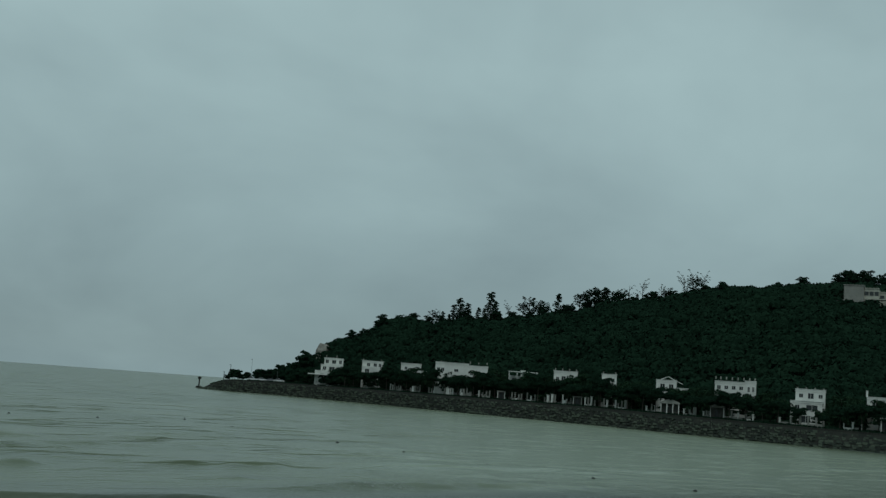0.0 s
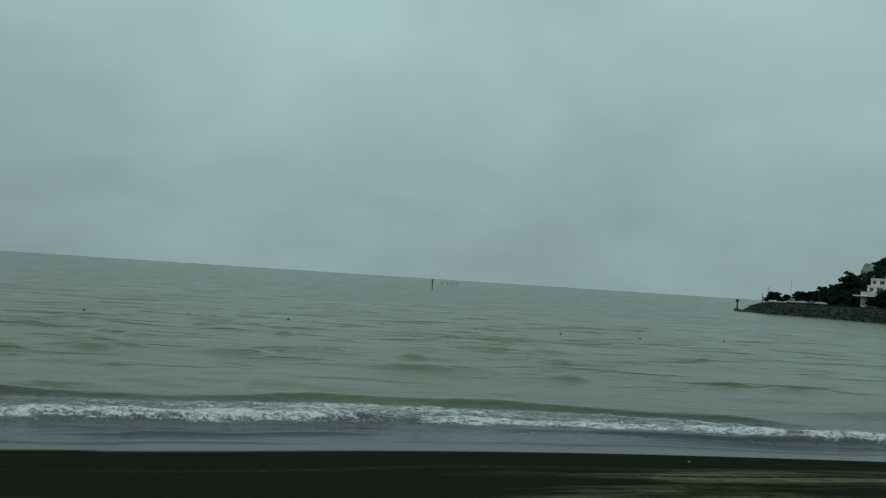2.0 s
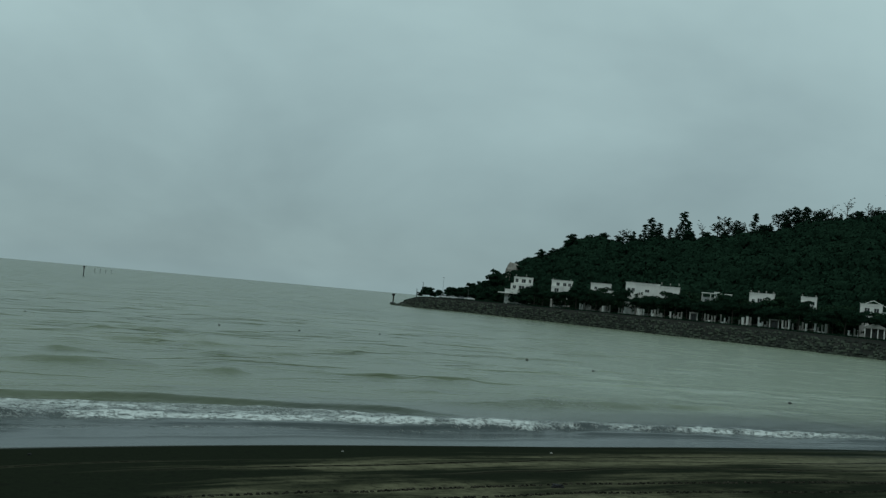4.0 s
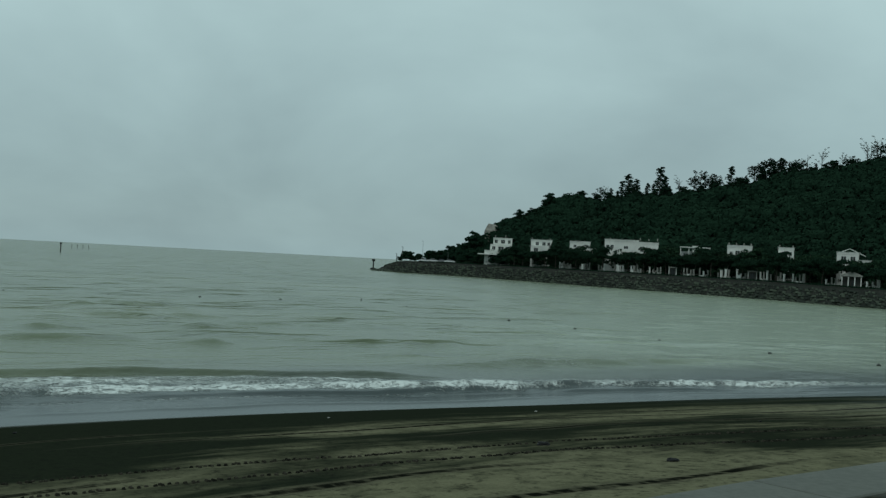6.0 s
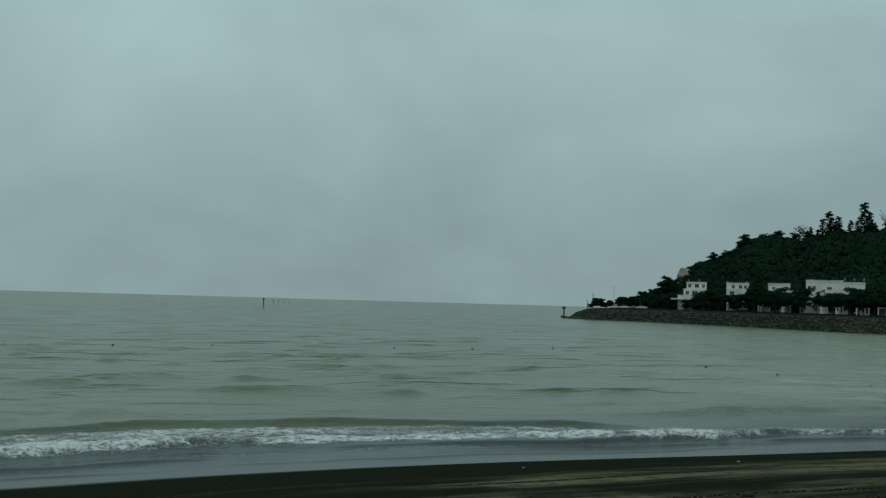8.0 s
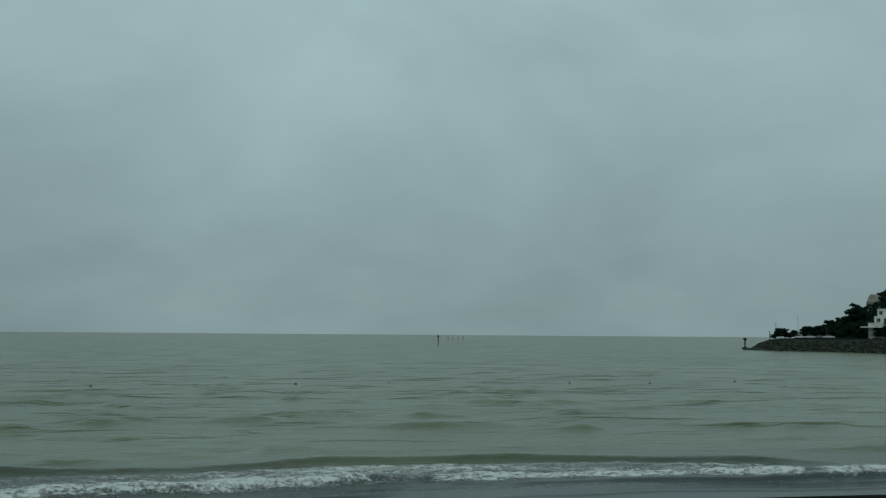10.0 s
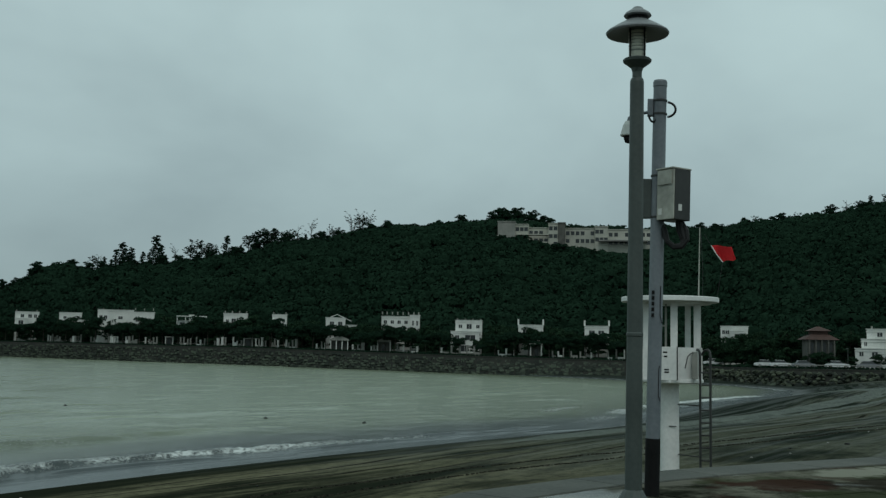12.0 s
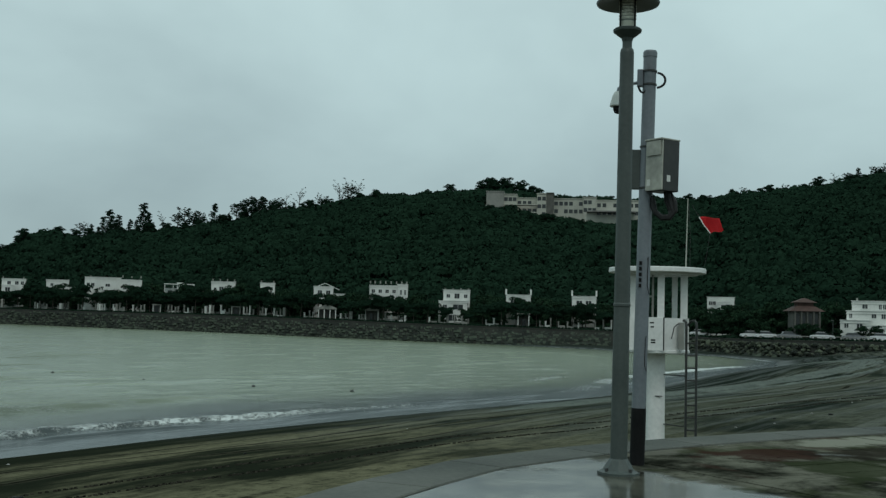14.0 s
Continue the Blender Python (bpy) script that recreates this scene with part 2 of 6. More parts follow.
def ground_material():
    """Black volcanic sand, wet by the water, with paler dry drifts and wheel ruts, turning to dark soil under the woods."""
    m, n, l, b = material("black_sand_and_soil")
    out = n.new("ShaderNodeAttribute"); out.attribute_name = "out"      # negative inland
    soil = n.new("ShaderNodeAttribute"); soil.attribute_name = "soil"
    geo = n.new("ShaderNodeNewGeometry")
    drift = tex(n, l, attr_vec(n, l, 0.055, 0.17), 6, 0.58, 1.0, 0.5)
    drift2 = tex(n, l, attr_vec(n, l, 0.25, 1.6), 4, 0.6)
    grain = tex(n, l, geo.outputs["Position"], 5, 0.7, 14.0)
    clump = tex(n, l, geo.outputs["Position"], 5, 0.6, 1.6)
    dry = math2(n, l, "ADD", math2(n, l, "MULTIPLY", drift, 0.84), math2(n, l, "MULTIPLY", drift2, 0.16))
    inland = rng(n, l, out.outputs["Fac"], -9.0, -26.0, 0.0, 1.0)
    sp = n.new("ShaderNodeSeparateXYZ"); l.new(geo.outputs["Position"], sp.inputs[0])
    dry = math2(n, l, "ADD", dry, math2(n, l, "MULTIPLY", inland, 0.07))
    dry = math2(n, l, "ADD", dry, rng(n, l, sp.outputs["X"], -9.0, 1.5, -0.10, 0.045))
    fac = math2(n, l, "MULTIPLY", rng(n, l, dry, 0.50, 0.63), rng(n, l, out.outputs["Fac"], -7.5, -15.0))
    fac = math2(n, l, "MULTIPLY", fac, rng(n, l, clump, 0.25, 0.6, 0.45, 1.0))
    black = mixcol(n, l, grain, (0.0065, 0.0090, 0.0055), (0.021, 0.026, 0.017))
    east = rng(n, l, sp.outputs["X"], 9.0, 30.0)
    pale = mixcol(n, l, grain, (0.078, 0.078, 0.047), (0.162, 0.155, 0.098))
    pale = mixcol(n, l, east, pale, mixcol(n, l, grain, (0.044, 0.050, 0.037), (0.090, 0.098, 0.074)))
    film = rng(n, l, tex(n, l, attr_vec(n, l, 0.03, 0.85), 6, 0.66, 1.0, 0.5), 0.44, 0.62)
    film = math2(n, l, "MULTIPLY", film, math2(n, l, "MULTIPLY", east, rng(n, l, soil.outputs["Fac"], 0.0, 1.0, 1.0, 0.0)))
    black = mixcol(n, l, east, black, mixcol(n, l, grain, (0.008, 0.012, 0.009), (0.022, 0.030, 0.023)))
    col = mixcol(n, l, fac, black, pale)
    # ruts: pairs of narrow dark lines that follow the shore
    wob = tex(n, l, attr_vec(n, l, 0.03, 0.0), 2)
    pos = math2(n, l, "ADD", out.outputs["Fac"], math2(n, l, "MULTIPLY", wob, 9.0))
    wave = math2(n, l, "ABSOLUTE", math2(n, l, "SUBTRACT", math2(n, l, "FRACT", math2(n, l, "MULTIPLY", pos, 0.42), 0.0), 0.5), 0.0)
    gate = rng(n, l, tex(n, l, attr_vec(n, l, 0.05, 0.16), 3), 0.46, 0.56)
    tread = rng(n, l, tex(n, l, attr_vec(n, l, 5.0, 2.0), 2), 0.35, 0.55, 0.4, 1.0)
    rut = math2(n, l, "MULTIPLY", rng(n, l, wave, 0.07, 0.03), math2(n, l, "MULTIPLY", gate, rng(n, l, out.outputs["Fac"], -10.0, -13.0)))
    rut = math2(n, l, "MULTIPLY", rut, tread)
    lip = math2(n, l, "MULTIPLY", rng(n, l, wave, 0.14, 0.08), math2(n, l, "MULTIPLY", gate, rng(n, l, out.outputs["Fac"], -10.0, -13.0)))
    speck = rng(n, l, tex(n, l, geo.outputs["Position"], 5, 0.7, 4.5), 0.50, 0.66, 0.0, 0.65)
    col = mixcol(n, l, speck, col, (0.010, 0.011, 0.009))
    col = mixcol(n, l, math2(n, l, "MULTIPLY", lip, 0.35), col, (0.085, 0.080, 0.056))
    col = mixcol(n, l, rut, col, (0.006, 0.007, 0.005))
    col = mixcol(n, l, soil.outputs["Fac"], col, mixcol(n, l, clump, (0.008, 0.020, 0.012), (0.020, 0.036, 0.022)))
    l.new(col, b.inputs["Base Color"])
    wet = rng(n, l, out.outputs["Fac"], -4.5, -0.5, 0.0, 1.0)
    wet = math2(n, l, "MAXIMUM", wet, math2(n, l, "MULTIPLY", film, 0.4))
    r = math2(n, l, "SUBTRACT", 0.85, math2(n, l, "MULTIPLY", wet, 0.5))
    l.new(r, b.inputs["Roughness"])
    l.new(math2(n, l, "MULTIPLY", wet, 0.25), b.inputs["Specular IOR Level"])
    h = math2(n, l, "ADD", math2(n, l, "MULTIPLY", clump, 0.6), math2(n, l, "MULTIPLY", grain, 0.12))
    h = math2(n, l, "MULTIPLY", math2(n, l, "SUBTRACT", h, rut), rng(n, l, out.outputs["Fac"], -2.0, -12.0, 0.03, 1.0))
    bp = n.new("ShaderNodeBump"); bp.inputs["Strength"].default_value, bp.inputs["Distance"].default_value = 0.7, 0.12
    l.new(h, bp.inputs["Height"]); l.new(bp.outputs[0], b.inputs["Normal"])
    return m


def paving_material():
    """Wet concrete: puddles lie as smooth films between duller, stained stretches."""
    m, n, l, b = material("wet_paving")
    geo = n.new("ShaderNodeNewGeometry")
    p1 = tex(n, l, geo.outputs["Position"], 5, 0.55, 0.32, 0.4)
    st = tex(n, l, geo.outputs["Position"], 6, 0.65, 1.4, 0.3)
    gr = tex(n, l, geo.outputs["Position"], 4, 0.6, 30.0)
    col = mixcol(n, l, rng(n, l, st, 0.34, 0.66), (0.012, 0.014, 0.010), (0.115, 0.116, 0.090))
    pit = tex(n, l, geo.outputs["Position"], 6, 0.7, 6.0)
    col = mixcol(n, l, rng(n, l, pit, 0.52, 0.66, 0.0, 0.6), col, (0.012, 0.012, 0.009))
    red = rng(n, l, tex(n, l, geo.outputs["Position"], 4, 0.6, 0.55, 0.8), 0.55, 0.66)
    col = mixcol(n, l, math2(n, l, "MULTIPLY", red, 0.5), col, (0.040, 0.020, 0.016))
    moss = rng(n, l, tex(n, l, geo.outputs["Position"], 5, 0.6, 0.8, 0.3), 0.56, 0.66)
    col = mixcol(n, l, math2(n, l, "MULTIPLY", moss, 0.6), col, (0.030, 0.038, 0.018))
    def blot(cx, cy, sx, sy, tone, strength, col):
        mp = n.new("ShaderNodeMapping"); mp.vector_type = "POINT"
        mp.inputs["Location"].default_value = (-cx / sx, -cy / sy, 0); mp.inputs["Scale"].default_value = (1 / sx, 1 / sy, 0)
        l.new(geo.outputs["Position"], mp.inputs["Vector"])
        ln = n.new("ShaderNodeVectorMath"); ln.operation = "LENGTH"; l.new(mp.outputs[0], ln.inputs[0])
        d = math2(n, l, "ADD", ln.outputs["Value"], math2(n, l, "MULTIPLY", math2(n, l, "SUBTRACT", st, 0.5), 2.2))
        return mixcol(n, l, math2(n, l, "MULTIPLY", rng(n, l, d, 1.0, 0.65), strength), col, tone)
    col = blot(9.9, 9.1, 0.8, 0.7, (0.036, 0.019, 0.015), 0.8, col)
    col = blot(8.6, 9.9, 0.9, 0.4, (0.13, 0.128, 0.105), 0.7, col)
    # pale wedge: a smeared highlight on the wet concrete, painted as base colour
    col = blot(12.4, 9.6, 1.7, 0.5, (0.20, 0.205, 0.165), 0.85, col)
    col = blot(9.9, 7.7, 0.9, 0.8, (0.030, 0.038, 0.020), 0.8, col)
    col = blot(11.6, 8.6, 1.2, 0.5, (0.020, 0.018, 0.014), 0.8, col)
    l.new(col, b.inputs["Base Color"])
    sepp = n.new("ShaderNodeSeparateXYZ"); l.new(geo.outputs["Position"], sepp.inputs[0])
    pud = rng(n, l, math2(n, l, "SUBTRACT", p1, rng(n, l, sepp.outputs["X"], 6.8, 8.4, -0.08, 0.20)), 0.44, 0.54)
    l.new(rng(n, l, pud, 0, 1, 0.7, 0.14), b.inputs["Roughness"])
    l.new(rng(n, l, pud, 0, 1, 0.0, 0.24), b.inputs["Specular IOR Level"])
    h = math2(n, l, "MULTIPLY", math2(n, l, "ADD", gr, st), math2(n, l, "SUBTRACT", 1.0, pud))
    bp = n.new("ShaderNodeBump"); bp.inputs["Strength"].default_value, bp.inputs["Distance"].default_value = 0.3, 0.01
    l.new(h, bp.inputs["Height"]); l.new(bp.outputs[0], b.inputs["Normal"])
    return m


M_SEA, M_GROUND, M_PAVE = sea_material(), ground_material(), paving_material()


# ---- mesh helpers ----
def part(name, bm, mat, parent=None, label="", smooth=False):
    me = bpy.data.meshes.new(name)
    bm.to_mesh(me)
    bm.free()
    me.materials.append(mat)
    if smooth:
        me.polygons.foreach_set("use_smooth", [True] * len(me.polygons))
    ob = new(name, me)
    ob.parent = parent
    return tagged(ob, label)


def box(bm, x0, x1, y0, y1, z0, z1, bevel=0.0):
    made = bmesh.ops.create_cube(bm, size=1.0, matrix=Matrix.Translation(((x0 + x1) / 2, (y0 + y1) / 2, (z0 + z1) / 2)) @ Matrix.Diagonal((x1 - x0, y1 - y0, z1 - z0, 1)))
    if bevel:
        es = list({e for v in made["verts"] for e in v.link_edges})
        bmesh.ops.bevel(bm, geom=es, offset=bevel, segments=2, affect="EDGES", profile=0.5)
    return bm


def boxes(*specs, bevel=0.0):
    bm = bmesh.new()
    for s in specs:
        box(bm, *s, bevel=bevel)
    return bm


def tube(bm, pts, radii, seg=10, caps=True):
    """A round tube through the points, with a radius at each."""
    pts = [Vector(p) for p in pts]
    rings = []
    side = None
    for i, p in enumerate(pts):
        d = (pts[min(i + 1, len(pts) - 1)] - pts[max(i - 1, 0)]).normalized()
        if side is None:
            side = d.orthogonal().normalized()
        side = (side - d * side.dot(d)).normalized()
        other = d.cross(side)
        r = radii[i] if isinstance(radii, (list, tuple)) else radii
        rings.append([bm.verts.new(p + r * (math.cos(a) * side + math.sin(a) * other)) for a in (2 * math.pi * k / seg for k in range(seg))])
    for a, b in zip(rings, rings[1:]):
        for k in range(seg):
            bm.faces.new((a[k], a[(k + 1) % seg], b[(k + 1) % seg], b[k]))
    if caps:
        bm.faces.new(rings[0][::-1])
        bm.faces.new(rings[-1])
    return bm


def lathe(bm, prof, seg=24, at=(0, 0)):
    """Turns (radius, height) pairs round the upright axis."""
    rings = []
    for r, z in prof:
        rings.append([bm.verts.new((at[0] + r * math.cos(2 * math.pi * k / seg), at[1] + r * math.sin(2 * math.pi * k / seg), z)) for k in range(seg)] if r > 1e-5 else [bm.verts.new((at[0], at[1], z))])
    for a, b in zip(rings, rings[1:]):
        for k in range(seg):
            if len(a) == 1 and len(b) == 1:
                continue
            q = (k + 1) % seg
            if len(a) == 1:
                bm.faces.new((a[0], b[q], b[k]))
            elif len(b) == 1:
                bm.faces.new((a[k], a[q], b[0]))
            else:
                bm.faces.new((a[k], a[q], b[q], b[k]))
    return bm


def raw_mesh(name, verts, faces, mat, attrs=None, smooth=True):
    """A mesh from arrays: verts (n, 3), faces (m, 3 or 4)."""
    verts, faces = np.asarray(verts, np.float32), np.asarray(faces, np.int32)
    k = faces.shape[1]
    me = bpy.data.meshes.new(name)
    me.vertices.add(len(verts)); me.vertices.foreach_set("co", verts.ravel())
    me.loops.add(faces.size); me.loops.foreach_set("vertex_index", faces.ravel())
    me.polygons.add(len(faces))
    me.polygons.foreach_set("loop_start", np.arange(0, faces.size, k, dtype=np.int32))
    me.polygons.foreach_set("use_smooth", np.full(len(faces), smooth))
    for key, vals in (attrs or {}).items():
        me.attributes.new(key, "FLOAT", "POINT").data.foreach_set("value", np.asarray(vals, np.float32).ravel())
    me.materials.append(mat)
    me.update(calc_edges=True)
    me.validate()
    return new(name, me)


def empty(name, m, label="", category="", group="", kind=""):
    ob = new(name)
    ob.matrix_basis = m
    ob.empty_display_size = 0.3
    return tagged(ob, label, category, group, kind)


def lattice(x, y, seed):
    """Smooth value noise, 0 to 1, on arrays."""
    x, y = np.asarray(x, float), np.asarray(y, float)
    xi, yi = np.floor(x).astype(np.int64), np.floor(y).astype(np.int64)
    fx, fy = x - xi, y - yi
    fx, fy = fx * fx * (3 - 2 * fx), fy * fy * (3 - 2 * fy)

    def h(i, j):
        v = (i * 374761393 + j * 668265263 + seed * 1442695041) & 0xFFFFFFFF
        v = ((v ^ (v >> 13)) * 1274126177) & 0xFFFFFFFF
        return ((v ^ (v >> 16)) & 0xFFFFFF) / float(0xFFFFFF)
    return (h(xi, yi) * (1 - fx) + h(xi + 1, yi) * fx) * (1 - fy) + (h(xi, yi + 1) * (1 - fx) + h(xi + 1, yi + 1) * fx) * fy


def fbm(x, y, seed, octaves=3):
    v, a, s = 0.0, 0.5, 0.0
    for k in range(octaves):
        v = v + a * lattice(np.asarray(x) * 2 ** k, np.asarray(y) * 2 ** k, seed + k * 17)
        s += a
        a *= 0.5
    return v / s


# ---- the plan: shoreline, sea wall, ridge ----
SHORE = np.array([(-260, -140), (-120, -42), (-60, -2), (-23.7, 25.6), (-17.9, 29.6), (-12, 34.3), (-5.2, 38.8), (1.8, 42.6), (6.5, 45),
                  (14.8, 49.5), (26, 54.5), (39.2, 59.8), (57.9, 68.8), (89.7, 90.6), (122, 109.5), (130, 116.5), (138, 123)], float)
HEAD = np.array([(141.5, 128), (146, 138), (148.5, 152), (147, 172), (142, 200), (139, 226), (137, 262), (158, 310), (210, 380), (330, 530), (600, 850), (1300, 1700), (3000, 3700), (6000, 7300)], float)      # far side of the bay's head
BEACH = np.vstack([SHORE, [(156, 136)]])             # the line that the sand rises from


def rounded(pts, sub):
    """The same line with smooth bends."""
    p = np.vstack([2 * pts[0] - pts[1], pts, 2 * pts[-1] - pts[-2]])
    out = []
    for i in range(1, len(p) - 2):
        for t in np.arange(sub) / sub:
            a, b, c, d = p[i - 1:i + 3]
            out.append(0.5 * (2 * b + (c - a) * t + (2 * a - 5 * b + 4 * c - d) * t ** 2 + (3 * b - a - 3 * c + d) * t ** 3))
    return np.array(out + [pts[-1]])


SHORE = rounded(np.vstack([SHORE, HEAD]), 4)
BEACH = rounded(BEACH, 4)
WALL_AZ = [-3, -1, -0.2, 0, 4, 8.6, 14, 19, 22, 26, 31.7, 37.7, 40, 44.5, 48, 53.7, 60, 75]
WALL_R = [474, 474, 474, 470, 440, 390, 340, 312, 292, 274, 252, 248, 246, 226, 205, 199, 200, 205]
TOP_AZ = [0, 0.45, 1.0, 1.6, 4, 8.6, 19.6, 28.6, 39.5, 44.7, 49, 53.7, 75]
TOP_Z = [0.9, 2.8, 4.5, 5.0, 5.2, 5.2, 5.0, 4.4, 3.9, 3.3, 3.5, 3.7, 4.0]
RIDGE_AZ = [0.4, 1, 2.2, 3.2, 4.1, 5.5, 5.9, 6.2, 7, 8.2, 9.2, 10.3, 11.8, 13.5, 16, 18.2, 19.7, 22, 24.4, 26.5, 28.4, 31.5, 33.3, 35.5, 39.4, 43.8, 45.9, 48, 50.3, 52, 53.8, 60, 75]
RIDGE_EL = [-0.5, -0.4, -0.2, 0.15, 0.6, 1.15, 1.7, 2.05, 2.5, 2.85, 3.6, 3.78, 3.6, 3.95, 4.25, 4.6, 4.95, 5.5, 5.9, 6.25, 6.65, 6.9, 7.1, 6.75, 6.45, 6.42, 6.72, 6.95, 7.15, 7.45, 7.7, 8.4, 8.8]
RIDGE_BACK = ([0, 2, 4, 6, 8, 12, 20, 30, 54, 75], [14, 18, 40, 62, 85, 118, 150, 180, 215, 220])


def wall_r(az):
    return np.interp(az, WALL_AZ, WALL_R)


def wall_top(az):
    return np.interp(az, TOP_AZ, TOP_Z)


def ridge_r(az):
    return wall_r(az) + np.interp(az, *RIDGE_BACK)


def shore_coords(x, y, line=None):
    """Metres along the shore and out from it (negative inland)."""
    best = np.full(x.shape, 1e9); along = np.zeros(x.shape); out = np.zeros(x.shape)
    run = 0.0
    line = SHORE if line is None else line
    for a, b in zip(line[:-1], line[1:]):
        d = b - a
        n = np.hypot(*d)
        t = np.clip(((x - a[0]) * d[0] + (y - a[1]) * d[1]) / n ** 2, 0, 1)
        dx, dy = x - (a[0] + t * d[0]), y - (a[1] + t * d[1])
        dist = np.hypot(dx, dy)
        near = dist < best
        best = np.where(near, dist, best)
        along = np.where(near, run + t * n, along)
        out = np.where(near, np.where(d[0] * dy - d[1] * dx > 0, dist, -dist), out)
        run += n
    return along, out


def land_height(x, y):
    """Height of the ground, seabed included, and how far it is soil rather than sand."""
    x, y = np.asarray(x, float), np.asarray(y, float)
    r, az = np.hypot(x, y), np.degrees(np.arctan2(x, y))
    along, out = shore_coords(x, y)
    inl = -shore_coords(x, y, BEACH)[1]
    beach = np.where(inl > 0, 3.75 * (1 - np.exp(-inl / 22.0 - (inl / 45.0) ** 2)), 0.09 * inl)
    beach = np.where(out < 0, np.maximum(beach, np.minimum(0.5, -0.05 * out)), np.minimum(beach, -0.09 * out))
    beach = np.maximum(beach, -2.5)
    beach += np.where(inl > 5, 0.10 * (fbm(along / 4.0, inl / 1.6, 5) - 0.5) * np.clip((inl - 5) / 8, 0, 1), 0)
    w, top, rr = wall_r(az), wall_top(az), ridge_r(az)
    ridge_z = 6 + rr * np.tan(np.radians(np.interp(az, RIDGE_AZ, RIDGE_EL))) - np.interp(az, [1, 4, 8], [0.5, 1.5, 3.0])
    back = r - w
    road, terrace = 20.0, np.interp(az, [2, 6, 9], [10.0, 30.0, 34.0])
    t = np.clip((back - terrace) / np.maximum(rr - w - terrace, 8), 0, 1)
    rise = t * t * (3 - 2 * t) * 0.45 + t * 0.55
    hill = top + np.clip((back - road) / 10, 0, 1) * 0.9 * np.clip((az - 3) / 4, 0, 1)
    hill = hill + rise * np.maximum(ridge_z - hill, 0) + 2.2 * (fbm(x / 22, y / 22, 9) - 0.5) * np.clip((back - terrace) / 15, 0, 1)
    fall = np.clip((r - rr - 15) / 260, 0, 1)
    hill = hill * (1 - fall) + (-2) * fall
    on = (back > 3.2) & (az > 0.25) & (az < 80)
    z = np.where(on, hill, beach)
    soil = np.where((back > 3.2) & (az > 0.25) & (az < 80), 1.0, 0.0)
    return z, soil, along, np.where(on, -40.0, out)


def ground_at(x, y):
    return float(land_height(np.array([x]), np.array([y]))[0][0])


def place(az, r, z):
    return (r * math.sin(radians(az)), r * math.cos(radians(az)), z)


def facing(az, r, z=None, turn=0.0):
    """A pose at that bearing and distance whose y axis points away from the promenade."""
    x, y, _ = place(az, r, 0)
    return pose(x, y, ground_at(x, y) if z is None else z, 0, 0, -az + turn)


def polar_sheet(az, radii):
    """Vertices and quads for bearings az (n) and distances radii (n, m)."""
    n, m = radii.shape
    a = np.radians(az)[:, None]
    x, y = radii * np.sin(a), radii * np.cos(a)
    i = (np.arange(n - 1)[:, None] * m + np.arange(m - 1)[None, :]).ravel()
    return x.ravel(), y.ravel(), np.stack([i, i + 1, i + m + 1, i + m], 1)


# ground: one sheet from underfoot to the horizon, all the way round
g_az = np.concatenate([np.arange(-180, -60, 3.0), np.arange(-60, -48, 1.0), np.arange(-48, 58, 0.16), np.arange(58, 80, 1.0), np.arange(80, 180.1, 4.0)])
g_r = np.concatenate([[0.3, 2, 4], np.arange(5.5, 32, 0.16), np.arange(32, 62, 0.3), np.geomspace(62, 190, 60)[:-1], np.arange(190, 700, 3.0), np.geomspace(705, 6000, 24)])
gx, gy, gq = polar_sheet(g_az, np.broadcast_to(g_r, (len(g_az), len(g_r))))
gz, gsoil, galong, gout = land_height(gx, gy)
ground = raw_mesh("ground", np.stack([gx, gy, gz], 1), gq, M_GROUND, {"along": 0.87 * gx + 0.5 * gy, "out": gout, "cross": gout, "soil": gsoil})
tagged(ground, "dark wet sand beach with paler drifts, rising to a wooded hill", "ground", kind="structure")

# sea: one sheet from the swash to the horizon
s_az = np.concatenate([np.arange(-112, -50, 1.0), np.arange(-50, 50.5, 0.11)])
ends = []
for deg in s_az:
    ux, uy = math.sin(radians(deg)), math.cos(radians(deg))
    hits = []
    for a, b in zip(SHORE[:-1], SHORE[1:]):
        d = b - a
        den = ux * d[1] - uy * d[0]
        if abs(den) > 1e-9:
            t = (a[0] * d[1] - a[1] * d[0]) / den
            q = (a[0] * uy - a[1] * ux) / den
            if t > 0 and -1e-6 <= q <= 1 + 1e-6:
                hits.append(t)
    ends.append(min(hits) if hits else 205.0)
ends = np.array(ends)
s_out = np.concatenate([np.arange(-6, 0, 0.35), np.arange(0, 22, 0.13), np.arange(22, 80, 0.4), np.geomspace(80, 5200, 150)])
sx, sy, sq = polar_sheet(s_az, ends[:, None] + s_out[None, :])
salong, sout = shore_coords(sx, sy)
ral, rout = 0.87 * sx + 0.5 * sy, -0.5 * sx + 0.87 * sy      # along and across the swell, straight lines
dist0 = np.hypot(sx, sy)
wob = 1.5 * (fbm(salong / 14, salong * 0, 31) - 0.5) + 0.7 * (fbm(salong / 2.6, sout / 2, 37, 2) - 0.5)
so = sout + wob


def crest(d, front, back):
    return np.where(d < 0, np.exp(-(d / front) ** 2), np.exp(-(d / back) ** 2))


def band(v, inner, outer, soft):
    """1 between the two lines, fading over soft metres outside."""
    return np.clip((v - inner) / soft + 0.5, 0, 1) * np.clip((outer - v) / soft + 0.5, 0, 1)


n1 = fbm(salong / 7.0, salong * 0 + 3, 41)
n2 = fbm(salong / 5.0, salong * 0 + 9, 43)
n3 = fbm(salong / 14.0, salong * 0 + 5, 47)
n4 = fbm(salong / 18.0, sout / 40, 53)
rough_n = fbm(salong / 0.9, sout / 0.42, 61)
